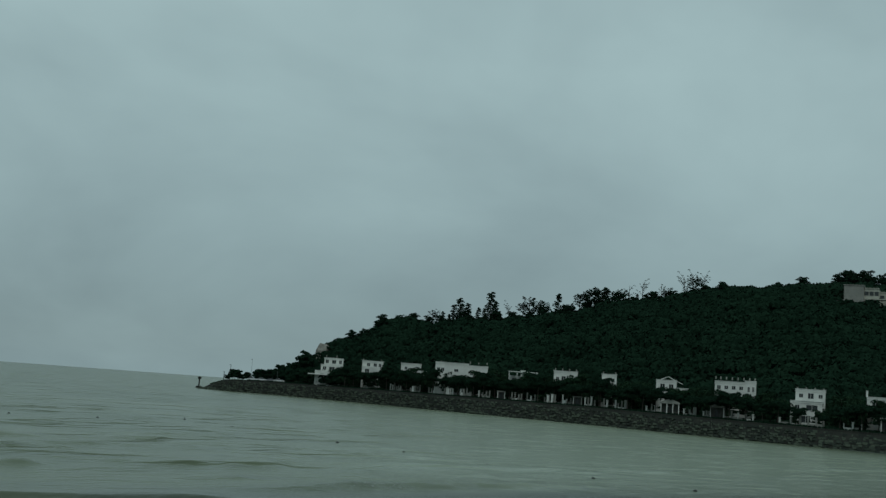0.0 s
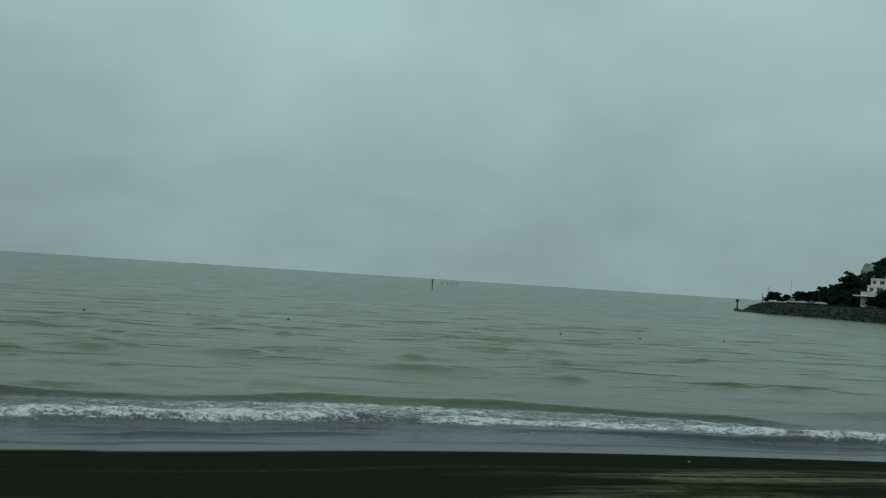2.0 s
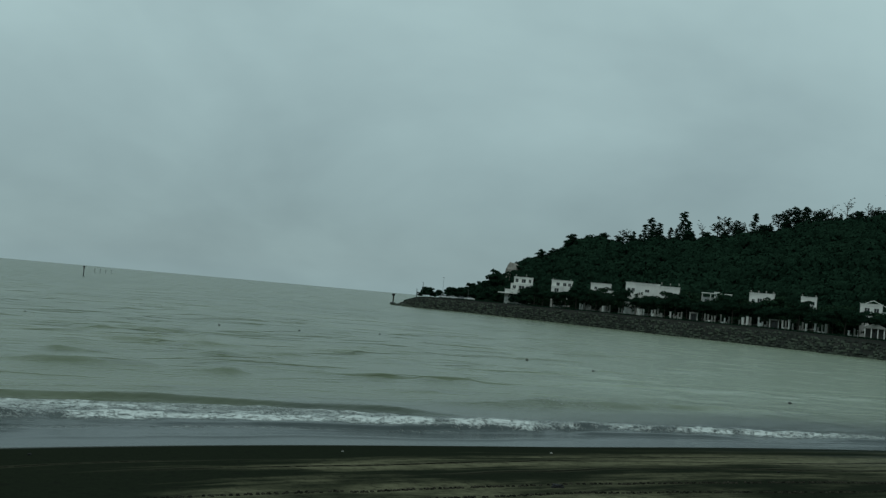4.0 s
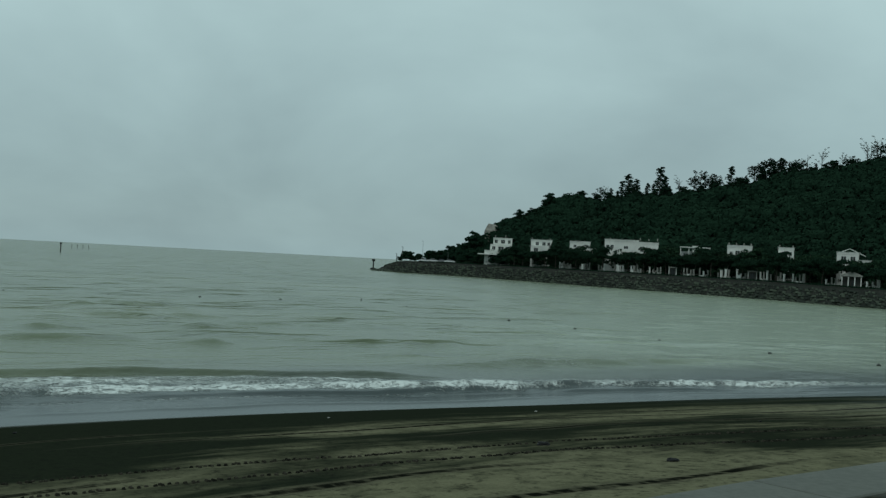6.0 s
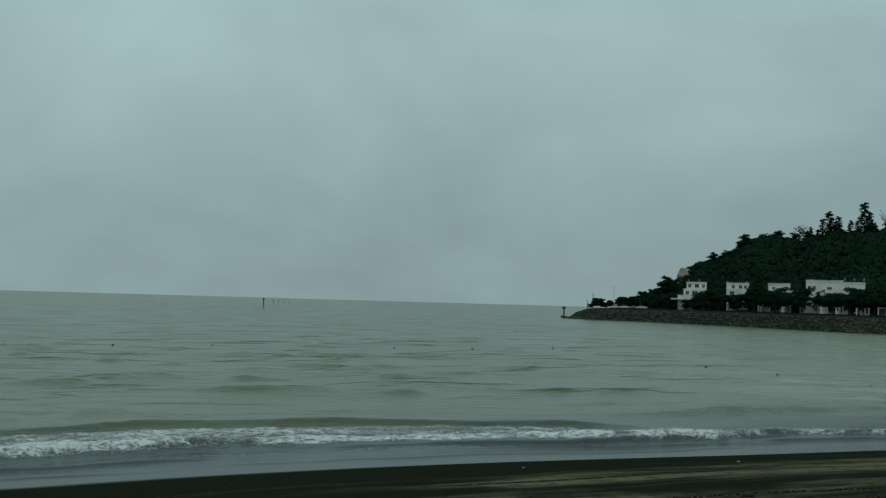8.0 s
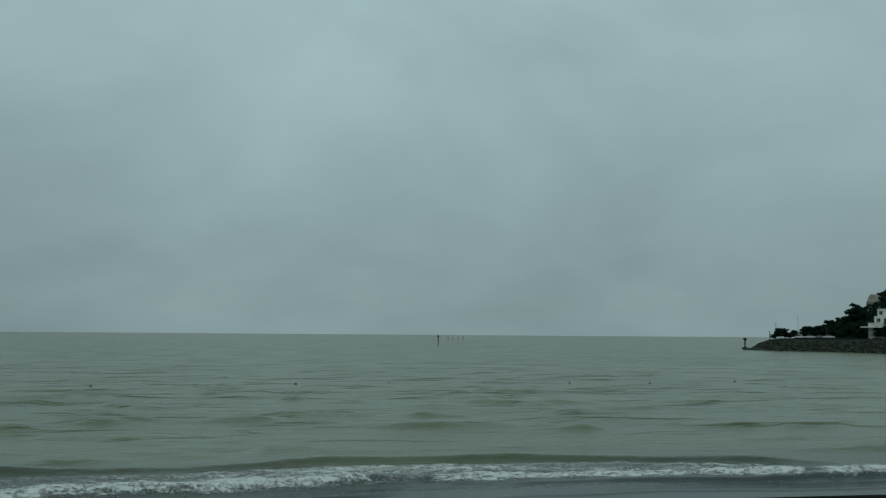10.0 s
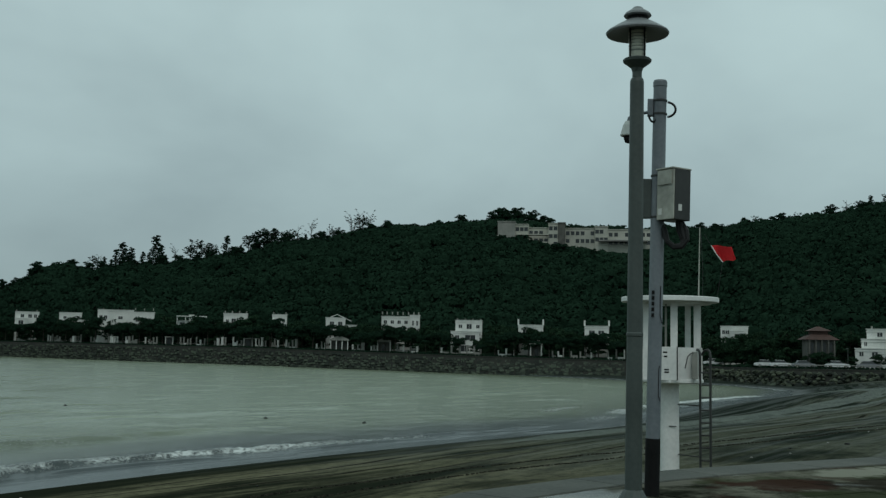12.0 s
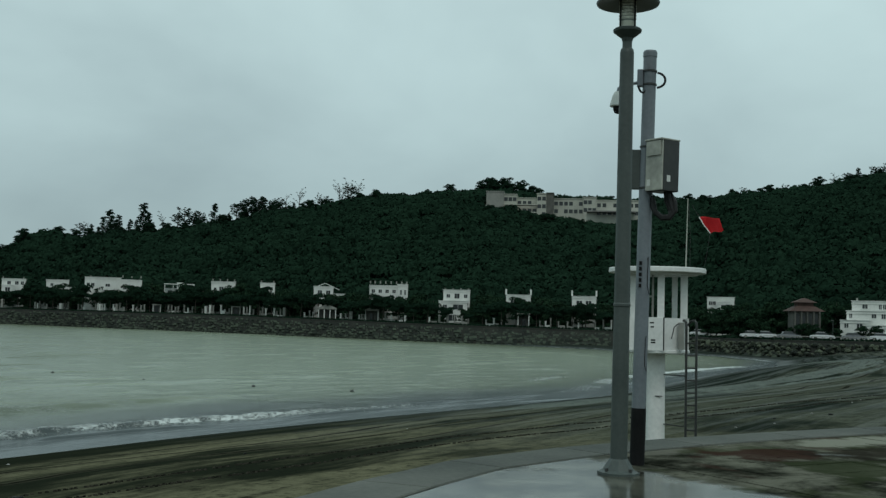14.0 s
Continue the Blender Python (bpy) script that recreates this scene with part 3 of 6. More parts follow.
# the spent wave: a long mottled band of foam that narrows eastwards
inner = np.interp(salong, [286, 305, 318, 330, 346, 366], [6.4, 5.8, 5.2, 4.2, 3.6, 3.0])
outer = np.interp(salong, [286, 305, 318, 330, 346, 366], [12.2, 11.2, 10.0, 7.6, 5.8, 3.5])
west = np.interp(salong, [318, 345, 366], [1.0, 0.5, 0.0])
mass = band(so, inner - 0.3, outer, 1.3)
sz = 0.16 * mass * west
sz += west * np.clip(0.08 + 0.6 * (n1 - 0.4), 0.03, 0.24) * crest(so - inner - 0.5, 0.28, 1.5)
# the next swell rising behind it, steep and smooth
sz += np.clip(0.16 + 1.0 * (n3 - 0.42), 0.03, 0.36) * crest(so - outer - 1.0 - 1.5 * n3, 0.36, 1.8) * np.interp(salong, [326, 338], [1.0, 0.0])
sz += 0.34 * crest(so - np.interp(salong, [330, 355], [14.4, 17.0]), 0.7, 2.4) * np.interp(salong, [326, 334, 344, 360], [0.0, 1.0, 0.9, 0.0])
sz += 0.34 * np.clip(n4 - 0.42, 0, 1) * 2 * crest(so - 31.0, 1.6, 3.5)
# low steps of the backwash before it
for k, (pos, tall) in enumerate(((4.5, 0.17), (3.1, 0.13), (1.6, 0.06))):
    gap = fbm(salong / 9.0, salong * 0 + 2.0 * k, 43 + k)
    sz += np.clip((gap - 0.40) * 4, 0, 1) * tall * crest(sout + 0.8 * wob + 1.6 * (fbm(salong / 11, salong * 0 + k, 57) - 0.5) - pos, 0.16, 0.7)
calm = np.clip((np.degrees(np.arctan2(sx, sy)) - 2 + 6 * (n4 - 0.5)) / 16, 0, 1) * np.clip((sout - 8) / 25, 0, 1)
chop = np.clip((fbm(ral / 5.0 + 9, rout / 3.2, 67, 2) - 0.46) * 2.6, 0, 1) ** 2
sz += chop * 0.34 * (1 - calm) * np.clip((sout - 11) / 8, 0, 1) * np.clip(1.5 - dist0 / 160, 0, 1)
sz += (fbm(ral / 1.5, rout / 0.9, 71, 2) - 0.5) * 0.03 * np.clip((sout - 4) / 8, 0, 1) * np.clip(1.5 - dist0 / 80, 0, 1)
sz += 0.35 * (fbm(ral / 11, rout / 6.5, 83) - 0.5) * np.clip((sout - 18) / 20, 0, 1) * np.clip(1.8 - dist0 / 200, 0, 1) * (1 - 0.97 * calm)
sz += 0.05 * (fbm(salong / 6.0, salong * 0 + 1, 73, 2) - 0.45) * np.clip(1 - sout / 6, 0, 1)
foam1 = mass * np.clip(0.62 + 1.1 * (fbm(salong / 4.5, sout / 2.2, 79) - 0.46), 0.15, 1) * np.interp(salong, [318, 335, 352, 372], [1.0, 0.82, 0.72, 0.0])
foam2 = band(so, inner - 0.2, inner + 1.2, 0.6) * np.clip((n2 - 0.20) * 3.2, 0, 0.95) * np.interp(salong, [340, 372], [1.0, 0.0])
foam3 = band(sout + 0.8 * wob, 3.9, 4.35, 0.4) * np.clip((n3 - 0.42) * 4, 0, 0.75) * np.interp(salong, [318, 330], [1.0, 0.0])
foam4 = band(so, 14.0, 15.2, 0.9) * band(salong, 333, 340, 4.0) * 0.35
head_line = np.interp(salong, [376, 404, 434, 446, 476], [3.6, 6.8, 5.2, 4.0, 1.6])
foam5 = band(so, head_line - 1.5, head_line + 1.1, 1.2) * np.interp(salong, [374, 388, 404, 440, 462, 478], [0.0, 0.55, 0.8, 1.0, 0.75, 0.6]) * np.clip((n1 - 0.18) * 3, 0.3, 1)
foam6 = band(so, 11.5, 13.2, 1.6) * np.clip((n3 - 0.5) * 5, 0, 0.7) * np.interp(salong, [372, 385, 430, 445], [0.0, 1.0, 1.0, 0.0])
sfoam = np.maximum.reduce([foam1, foam2, foam3, foam4, foam5, foam6])
sz += sfoam * (rough_n - 0.34) * 0.26
water = raw_mesh("water", np.stack([sx, sy, sz], 1), sq, M_SEA, {"along": ral, "cross": rout, "out": sout, "depth": sout * np.interp(sx, [40, 90], [1.0, 2.6]), "foam": sfoam, "bay_calm": calm})
tagged(water, "murky grey-green sea with a breaking white wave near shore", "sea", kind="structure")

# ---- sea wall ----
M_BOULDER = surface("boulder_rock", (0.005, 0.009, 0.005), (0.055, 0.068, 0.043), rough=0.9, scale=0.9, fine=5.0, bump=0.4, obj=0.6, dist=0.1)


def wall_line(az0, az1, step):
    """Bearings spaced about step metres along the foot of the sea wall."""
    out, a = [], az0
    while a < az1:
        out.append(a)
        p, q = Vector(place(a, wall_r(a), 0)), Vector(place(a + 0.02, wall_r(a + 0.02), 0))
        a += 0.02 * step / max((q - p).length, 1e-3)
    return out


def sea_wall():
    rows = []
    line = wall_line(0.05, 62, 2.0)
    for a in line:
        w, t = float(wall_r(a)), float(wall_top(a))
        rows.append([place(a, w - 1.2, -1.0), place(a, w + 2.6, t - 0.45), place(a, w + 2.7, t - 0.08), place(a, w + 3.3, t - 0.05), place(a, w + 3.4, t - 0.6)])
    n, m = len(rows), 5
    v = np.array(rows).reshape(-1, 3)
    i = (np.arange(n - 1)[:, None] * m + np.arange(m - 1)[None, :]).ravel()
    core = raw_mesh("sea_wall", v, np.stack([i, i + m, i + m + 1, i + 1], 1), M_MORTAR, smooth=False)
    tagged(core, "sloping sea wall of dark mossy stone blocks", "sea wall", kind="structure")
    rnd = random.Random(4)
    cube = [(x, y, z) for z in (-1, 1) for y in (-1, 1) for x in (-1, 1)]
    quads = [(0, 2, 3, 1), (4, 5, 7, 6), (0, 1, 5, 4), (2, 6, 7, 3), (0, 4, 6, 2), (1, 3, 7, 5)]
    vs, fs = [], []
    shapes = []
    for k in range(7):
        bm = bmesh.new()
        bmesh.ops.create_icosphere(bm, subdivisions=1, radius=1.0)
        for v in bm.verts:
            v.co *= rnd.uniform(0.7, 1.2)
        me = bpy.data.meshes.new("boulder")
        bm.to_mesh(me); bm.free()
        me.materials.append(M_BOULDER)
        shapes.append(me)
    single = 0
    for a in wall_line(0.1, 60, 0.72):
        loose = a > 43.5                               # tumbled boulders at the head of the bay
        w, t = float(wall_r(a)), float(wall_top(a))
        levels = 7
        for k in range(levels):
            if rnd.random() < (0.12 if loose else 0.06):
                continue
            f = (k + rnd.uniform(0.15, 0.85)) / levels
            aa = a + rnd.uniform(-0.5, 0.5) / w * 57.3
            c = Vector(place(aa, w - 1.2 + f * 3.7 - (rnd.uniform(0.1, 1.2) if loose else -0.12), -0.6 + f * (t - 0.1)))
            s = rnd.uniform(0.30, 0.66) if loose else rnd.uniform(0.30, 0.46)
            rot = Euler((rnd.uniform(-0.6, 0.6), rnd.uniform(-0.6, 0.6), rnd.uniform(0, 6.28))).to_matrix() if loose else Euler((rnd.uniform(-0.12, 0.12) + 0.95, 0, -radians(aa) + rnd.uniform(-0.2, 0.2))).to_matrix()
            if loose and 44.0 < a < 54.5 and single < 300 and k > 1:
                ob = new("boulder", shapes[single % 7])
                ob.parent = core
                ob.matrix_basis = Matrix.Translation(c) @ rot.to_4x4() @ Matrix.Diagonal((s * 1.15, s * 0.95, s * 0.75, 1))
                single += 1
                continue
            b = len(vs)
            for x, y, z in cube:
                j = 0.72 + 0.42 * rnd.random()
                p = rot @ Vector((x * s * j * (1.15 if loose else 1.2), y * s * j * (0.75 if loose else 0.8), z * s * j * (0.72 if loose else 0.36)))
                vs.append(c + p)
            fs += [[b + q for q in f4] for f4 in quads]
    stones = raw_mesh("stones", [tuple(p) for p in vs], fs, M_STONE, smooth=False)
    stones.parent = core
    tagged(stones, kind="stuff")


sea_wall()


# ---- promenade ----
EDGE = [(-30, -18), (-14, -5.6), (-6, 1.0), (0.2, 5.85), (2.1, 7.3), (3.3, 8.2), (4.5, 9.0), (5.2, 9.5), (6.0, 9.9), (6.9, 10.2), (7.9, 10.45), (9.8, 10.75), (11.5, 10.9), (14, 10.95), (20, 10.5), (40, 7.2), (70, 0)]
PAVE_Z = 4.45


def fine_edge(step=1.0):
    pts = []
    for a, b in zip(EDGE, EDGE[1:]):
        a, b = Vector(a), Vector(b)
        n = max(1, round((b - a).length / step))
        pts += [a.lerp(b, k / n) for k in range(n)]
    return pts + [Vector(EDGE[-1])]


def promenade():
    pts = fine_edge(0.5)
    inner, rim = [], []
    for i, p in enumerate(pts):
        d = (pts[min(i + 1, len(pts) - 1)] - pts[max(i - 1, 0)]).normalized()
        inner.append(p + Vector((d.y, -d.x)) * 0.72)
        rim.append(p + Vector((d.y, -d.x)) * 0.755)
    bm = bmesh.new()
    top = [bm.verts.new((p.x, p.y, PAVE_Z)) for p in rim]
    back = [bm.verts.new((x, y, PAVE_Z)) for x, y in ((70, -60), (-30, -60))]
    bm.faces.new(top[::-1] + [back[1], back[0]])
    low = [bm.verts.new((p.x, p.y, 2.0)) for p in rim]
    for a, b, c, d in zip(top, top[1:], low[1:], low):
        bm.faces.new((a, d, c, b))
    bmesh.ops.recalc_face_normals(bm, faces=bm.faces)
    bmesh.ops.triangulate(bm, faces=bm.faces)
    pav = part("pavement", bm, M_PAVE)
    tagged(pav, "wet stained concrete promenade with puddles", "pavement", kind="structure")
    k = 0
    while k < len(pts) - 4:                            # kerb slabs along the edge, narrow joints between
        a, b, c, d = pts[k], pts[min(k + 4, len(pts) - 1)], inner[min(k + 4, len(pts) - 1)], inner[k]
        q = (a + b + c + d) / 4
        bm = bmesh.new()
        corner = [p + (q - p).normalized() * 0.006 for p in (a, b, c, d)]
        hi = [bm.verts.new((p.x, p.y, PAVE_Z + 0.012)) for p in corner]
        lo = [bm.verts.new((p.x, p.y, PAVE_Z - 1.6)) for p in corner]
        bm.faces.new(hi[::-1])
        for i in range(4):
            bm.faces.new((hi[i], hi[(i + 1) % 4], lo[(i + 1) % 4], lo[i]))
        bmesh.ops.recalc_face_normals(bm, faces=bm.faces)
        bmesh.ops.bevel(bm, geom=[e for e in bm.edges if all(v in hi for v in e.verts)], offset=0.012, segments=1, affect="EDGES")
        part("kerb_slab", bm, M_KERB, pav)
        k += 4


M_KERB = surface("pale_wet_concrete", (0.052, 0.057, 0.050), (0.118, 0.122, 0.106), rough=0.6, scale=0.8, fine=18, bump=0.3, spec=0.05, obj=0.2)
promenade()


def slabs():
    """Square paving slabs where the promenade widens, each a little apart from the next."""
    pav = bpy.data.objects["pavement"]
    bm = boxes((0.0, 0.592, 0.0, 0.592, -0.05, 0.007))
    me = bpy.data.meshes.new("paving_slab")
    bm.to_mesh(me); bm.free()
    me.materials.append(M_PAVE)
    rn = random.Random(3)
    line = [Vector(p) for p in EDGE]
    for i in range(17):
        for j in range(9):
            x, y = 5.6 + 0.6 * i, 4.6 + 0.6 * j
            mid = Vector((x + 0.3, y + 0.3))
            gap = min((mid - (a + (b - a) * max(0, min(1, (mid - a).dot(b - a) / (b - a).length_squared)))).length for a, b in zip(line, line[1:]))
            if gap < 1.22 or x < 7.6:
                continue
            ob = new("paving_slab", me)
            ob.parent = pav
            ob.matrix_basis = pose(x, y, PAVE_Z + rn.uniform(-0.002, 0.004), rn.uniform(-0.3, 0.3), rn.uniform(-0.3, 0.3), 0)


# ---- lamp post ----
def street_lamp():
    r0 = 11.1
    x, y, _ = place(40.25, r0, 0)
    root = empty("street_lamp", pose(x, y, PAVE_Z, 0, 0.35, -40.3), "grey steel street lamp with a wide disc shade on wet paving", "street lamp")
    part("pole", lathe(bmesh.new(), [(0.086, 0.02), (0.085, 0.9), (0.081, 1.70), (0.088, 1.71), (0.088, 1.735), (0.080, 1.745), (0.072, 4.36), (0.066, 4.39), (0.050, 4.41), (0.050, 4.47), (0.0, 4.47)]), M_POLE, root, smooth=False)
    bm = bmesh.new()
    lathe(bm, [(0.0, 0.0), (0.215, 0.0), (0.215, 0.025), (0.16, 0.045), (0.105, 0.14), (0.090, 0.16), (0.086, 0.16)], 8)
    part("base_flange", bm, M_POLE, root)
    for k in range(4):
        a = math.pi / 4 + k * math.pi / 2
        part("bolt", lathe(bmesh.new(), [(0.0, 0.075), (0.016, 0.07), (0.018, 0.025), (0.0, 0.02)], 6, (0.17 * math.cos(a), 0.17 * math.sin(a))), M_STEEL_D, root)
    part("cup", lathe(bmesh.new(), [(0.048, 4.46), (0.062, 4.51), (0.145, 4.575), (0.150, 4.595), (0.135, 4.61), (0.0, 4.615)]), M_POLE, root)
    lantern = part("lantern", lathe(bmesh.new(), [(0.0, 4.612), (0.086, 4.612), (0.086, 4.95), (0.0, 4.952)], 20), M_LAMPGLASS, root, "clear glass lantern cylinder")
    lens = bmesh.new()
    for k in range(6):
        z = 4.70 + 0.035 * k
        lathe(lens, [(0.087, z), (0.091, z + 0.008), (0.091, z + 0.02), (0.087, z + 0.028)], 20)
    part("louvre", lens, M_DIFF, lantern)
    part("lamp_holder", lathe(bmesh.new(), [(0.0, 4.615), (0.088, 4.616), (0.088, 4.68), (0.0, 4.682)], 20), M_DIFF, lantern)
    for k in range(4):
        a = math.pi / 4 + k * math.pi / 2
        part("strut", tube(bmesh.new(), [(0.105 * math.cos(a), 0.105 * math.sin(a), 4.60), (0.105 * math.cos(a), 0.105 * math.sin(a), 4.97)], 0.009, 6), M_BLACK, root)
    part("shade", lathe(bmesh.new(), [(0.0, 4.955), (0.30, 4.872), (0.322, 4.868), (0.330, 4.885), (0.320, 4.900), (0.22, 4.965), (0.12, 5.02), (0.0, 5.03)], 36), M_SHADE, root, "wide shallow conical disc shade")
    part("cap_neck", lathe(bmesh.new(), [(0.10, 5.0), (0.105, 5.08), (0.0, 5.085)], 24), M_BLACK, root)
    part("cap", lathe(bmesh.new(), [(0.0, 5.06), (0.135, 5.062), (0.145, 5.075), (0.13, 5.10), (0.07, 5.14), (0.045, 5.165), (0.0, 5.175)], 28), M_SHADE, root)


M_SHADE = surface("shade_grey_paint", (0.10, 0.11, 0.11), (0.17, 0.18, 0.18), rough=0.4, scale=2, fine=25, bump=0.04)
street_lamp()


# ---- camera pole ----
def camera_pole():
    x, y, _ = place(41.2, 11.9, 0)
    root = empty("camera_pole", pose(x, y, PAVE_Z, 0, 1.1, -41.2), "pale grey surveillance pole with black foot and steel cabinet", "pole")
    part("pole", lathe(bmesh.new(), [(0.076, 0.60), (0.076, 2.6), (0.073, 4.50), (0.078, 4.505), (0.078, 4.555), (0.070, 4.575), (0.0, 4.58)]), M_POLE_L, root)
    part("foot", lathe(bmesh.new(), [(0.0, 0.0), (0.080, 0.0), (0.080, 0.615), (0.0, 0.617)]), M_BLACK, root, "black painted foot band")
    for z in (3.02, 3.48, 4.18, 4.33):
        part("clamp", lathe(bmesh.new(), [(0.076, z), (0.083, z + 0.003), (0.083, z + 0.022), (0.076, z + 0.025)]), M_STEEL_D, root)
    # service hatch and its seam
    part("hatch", tube(bmesh.new(), [(0.045, -0.065, 2.24), (0.05, -0.064, 2.27), (0.05, -0.064, 1.95), (0.072, -0.05, 1.86)], 0.004, 6), M_BLACK, root)
    part("hatch", tube(bmesh.new(), [(0.055, -0.06, 1.40), (0.048, -0.064, 1.36), (0.048, -0.064, 1.08), (0.068, -0.05, 1.02)], 0.004, 6), M_BLACK, root)
    for k in range(5):                                 # unreadable code: plain bars
        part("marking", boxes((-0.045, -0.015, -0.0835, -0.072, 1.93 + 0.062 * k, 1.97 + 0.062 * k)), M_BLACK, root)
    # steel cabinet, turned a little
    cab = empty("cabinet", pose(0.165, -0.13, 2.98, 0, 0, -47), "")
    cab.parent = root
    # body in darker steel than the door: the box's shaded side is in the colour
    part("body", boxes((-0.13, 0.13, -0.10, 0.13, 0.0, 0.56), bevel=0.008), M_STEEL_D, cab)
    part("door", boxes((-0.128, 0.128, -0.122, -0.102, 0.006, 0.554), bevel=0.006), M_STEEL, cab, "stained bare steel door")
    part("rain_hood", boxes((-0.135, 0.135, -0.14, 0.135, 0.555, 0.572), bevel=0.004), M_STEEL, cab)
    part("hood_lip", boxes((-0.10, 0.11, -0.135, -0.123, 0.385, 0.545), bevel=0.004), M_STEEL, cab)
    part("sticker", boxes((-0.10, -0.05, -0.126, -0.1225, 0.06, 0.13)), M_WHITE, cab)
    part("sticker", boxes((0.131, 0.133, -0.05, 0.0, 0.10, 0.17)), M_WHITE, cab)
    # junction box and dome camera on the other side
    part("bracket_plate", boxes((-0.22, -0.07, -0.03, 0.05, 3.02, 3.46), bevel=0.006), M_POLE, root)
    part("junction_box", boxes((-0.135, -0.07, -0.05, 0.04, 4.17, 4.36), bevel=0.008), M_POLE_L, root)
    part("camera_arm", tube(bmesh.new(), [(-0.10, 0, 4.22), (-0.28, 0.0, 4.19), (-0.335, 0.0, 4.15), (-0.345, 0, 4.10)], 0.018, 8), M_POLE_L, root)
    dome = part("dome_camera", lathe(bmesh.new(), [(0.0, 4.12), (0.03, 4.115), (0.055, 4.07), (0.075, 3.99), (0.085, 3.955), (0.080, 3.945), (0.0, 3.944)], 20, (-0.345, 0)), M_WHITE, root, "white dome camera housing")
    part("dome_glass", lathe(bmesh.new(), [(0.055, 3.945), (0.052, 3.91), (0.035, 3.872), (0.0, 3.86)], 16, (-0.337, 0)), M_BLACK, dome)
    loop = [(0.07 + 0.09 * math.sin(a) * 1.15, -0.02, 4.24 + 0.085 * math.cos(a)) for a in np.linspace(0.15, 3.0, 12)]
    part("cable", tube(bmesh.new(), loop, 0.013, 8), M_RUBBER, root)
    loop = [(-0.10 - 0.02 * math.cos(a) + 0.06 * t, -0.05, 4.17 - 0.075 * math.sin(a)) for t, a in zip(np.linspace(0, 1, 9), np.linspace(0.0, 3.0, 9))]
    part("cable", tube(bmesh.new(), loop, 0.012, 8), M_RUBBER, root)
    for off, rad in ((0.0, 0.032), (0.05, 0.03), (-0.04, 0.02)):
        loop = [(0.23 + off * 0.5, -0.10 + off, 2.98), (0.26 + off, -0.10, 2.88), (0.29 + off * 0.6, -0.10, 2.78), (0.26, -0.1, 2.715 - off * 0.3), (0.18, -0.09, 2.705 - off * 0.2), (0.11, -0.08, 2.76), (0.075, -0.05, 2.86 + off), (0.06, -0.03, 2.92)]
        part("cable", tube(bmesh.new(), loop, rad, 8), M_RUBBER, root)


camera_pole()


# ---- lifeguard tower ----
def lifeguard_tower():
    x, y, _ = place(42.12, 27.2, 0)
    zb = 3.0
    root = empty("lifeguard_tower", pose(x, y, zb, 0, 0, -42.1), "white lifeguard lookout on one round column, standing on the sand", "tower")
    part("column", lathe(bmesh.new(), [(0.235, -0.4), (0.228, 1.0), (0.222, 2.29), (0.0, 2.29)], 28), M_GUARD, root)
    part("column_plate", boxes((-0.02, 0.16, -0.245, -0.225, 1.18, 1.20)), M_STEEL_D, root)
    part("floor", lathe(bmesh.new(), [(0.0, 2.22), (0.78, 2.24), (0.82, 2.27), (0.82, 2.33), (0.78, 2.35), (0.0, 2.35)], 8), M_GUARD, root)
    n = 8
    for k in range(n):                                 # parapet panels; one bay stays open for the ladder
        if k == 0:
            continue
        a0, a1 = 2 * math.pi * (k - 0.5) / n - 0.28, 2 * math.pi * (k + 0.5) / n - 0.28
        p = [Vector((0.80 * math.cos(a), 0.80 * math.sin(a), 0)) for a in (a0, a1)]
        q = [v * 0.95 for v in p]
        pan = bmesh.new()
        lo = [pan.verts.new((v.x, v.y, 2.33)) for v in (p[0], p[1], q[1], q[0])]
        hi = [pan.verts.new((v.x, v.y, 3.12)) for v in (p[0], p[1], q[1], q[0])]
        pan.faces.new(lo[::-1]); pan.faces.new(hi)
        for i in range(4):
            pan.faces.new((lo[i], lo[(i + 1) % 4], hi[(i + 1) % 4], hi[i]))
        bmesh.ops.recalc_face_normals(pan, faces=pan.faces)
        part("parapet_panel", pan, M_GUARD, root)
    part("roof", lathe(bmesh.new(), [(0.0, 4.20), (1.10, 4.225), (1.185, 4.235), (1.20, 4.25), (1.20, 4.345), (1.185, 4.36), (0.6, 4.385), (0.0, 4.40)], 40), M_GUARD, root)
    part("ceiling_disc", lathe(bmesh.new(), [(0.0, 4.17), (1.0, 4.19), (1.02, 4.215), (0.0, 4.22)], 40), M_GUARD, root)
    for px, py, w in ((0.10, -0.68, 0.085), (0.66, -0.30, 0.085), (-0.56, -0.48, 0.075), (-0.60, 0.42, 0.07), (0.45, 0.60, 0.07)):
        part("post", boxes((px - w, px + w, py - w, py + w, 3.10, 4.19), bevel=0.01), M_GUARD, root)
    fr = boxes((-0.30, -0.26, -0.66, -0.62, 3.10, 4.17), (-0.12, -0.07, -0.69, -0.65, 3.10, 4.17), (-0.26, -0.12, -0.67, -0.64, 3.62, 3.66))
    part("window_frame", fr, M_GREYWALL, root)
    # notice board on the parapet
    board = part("notice_board", boxes((-0.72, 0.16, -0.812, -0.785, 2.32, 3.13), bevel=0.006), M_GUARD, root, "white board with dark unreadable lines")
    for z, x0, x1 in ((2.98, -0.40, -0.30), (2.90, -0.40, -0.28), (2.82, -0.40, -0.30), (2.74, -0.40, -0.26), (2.98, -0.16, -0.06), (2.88, -0.14, -0.06), (2.56, -0.13, -0.02), (2.50, -0.13, -0.02)):
        part("marking", boxes((x0, x1, -0.818, -0.813, z, z + 0.035)), M_BLACK, board)
    part("board_edge", boxes((0.165, 0.19, -0.815, -0.78, 2.33, 3.13)), M_BLACK, board)
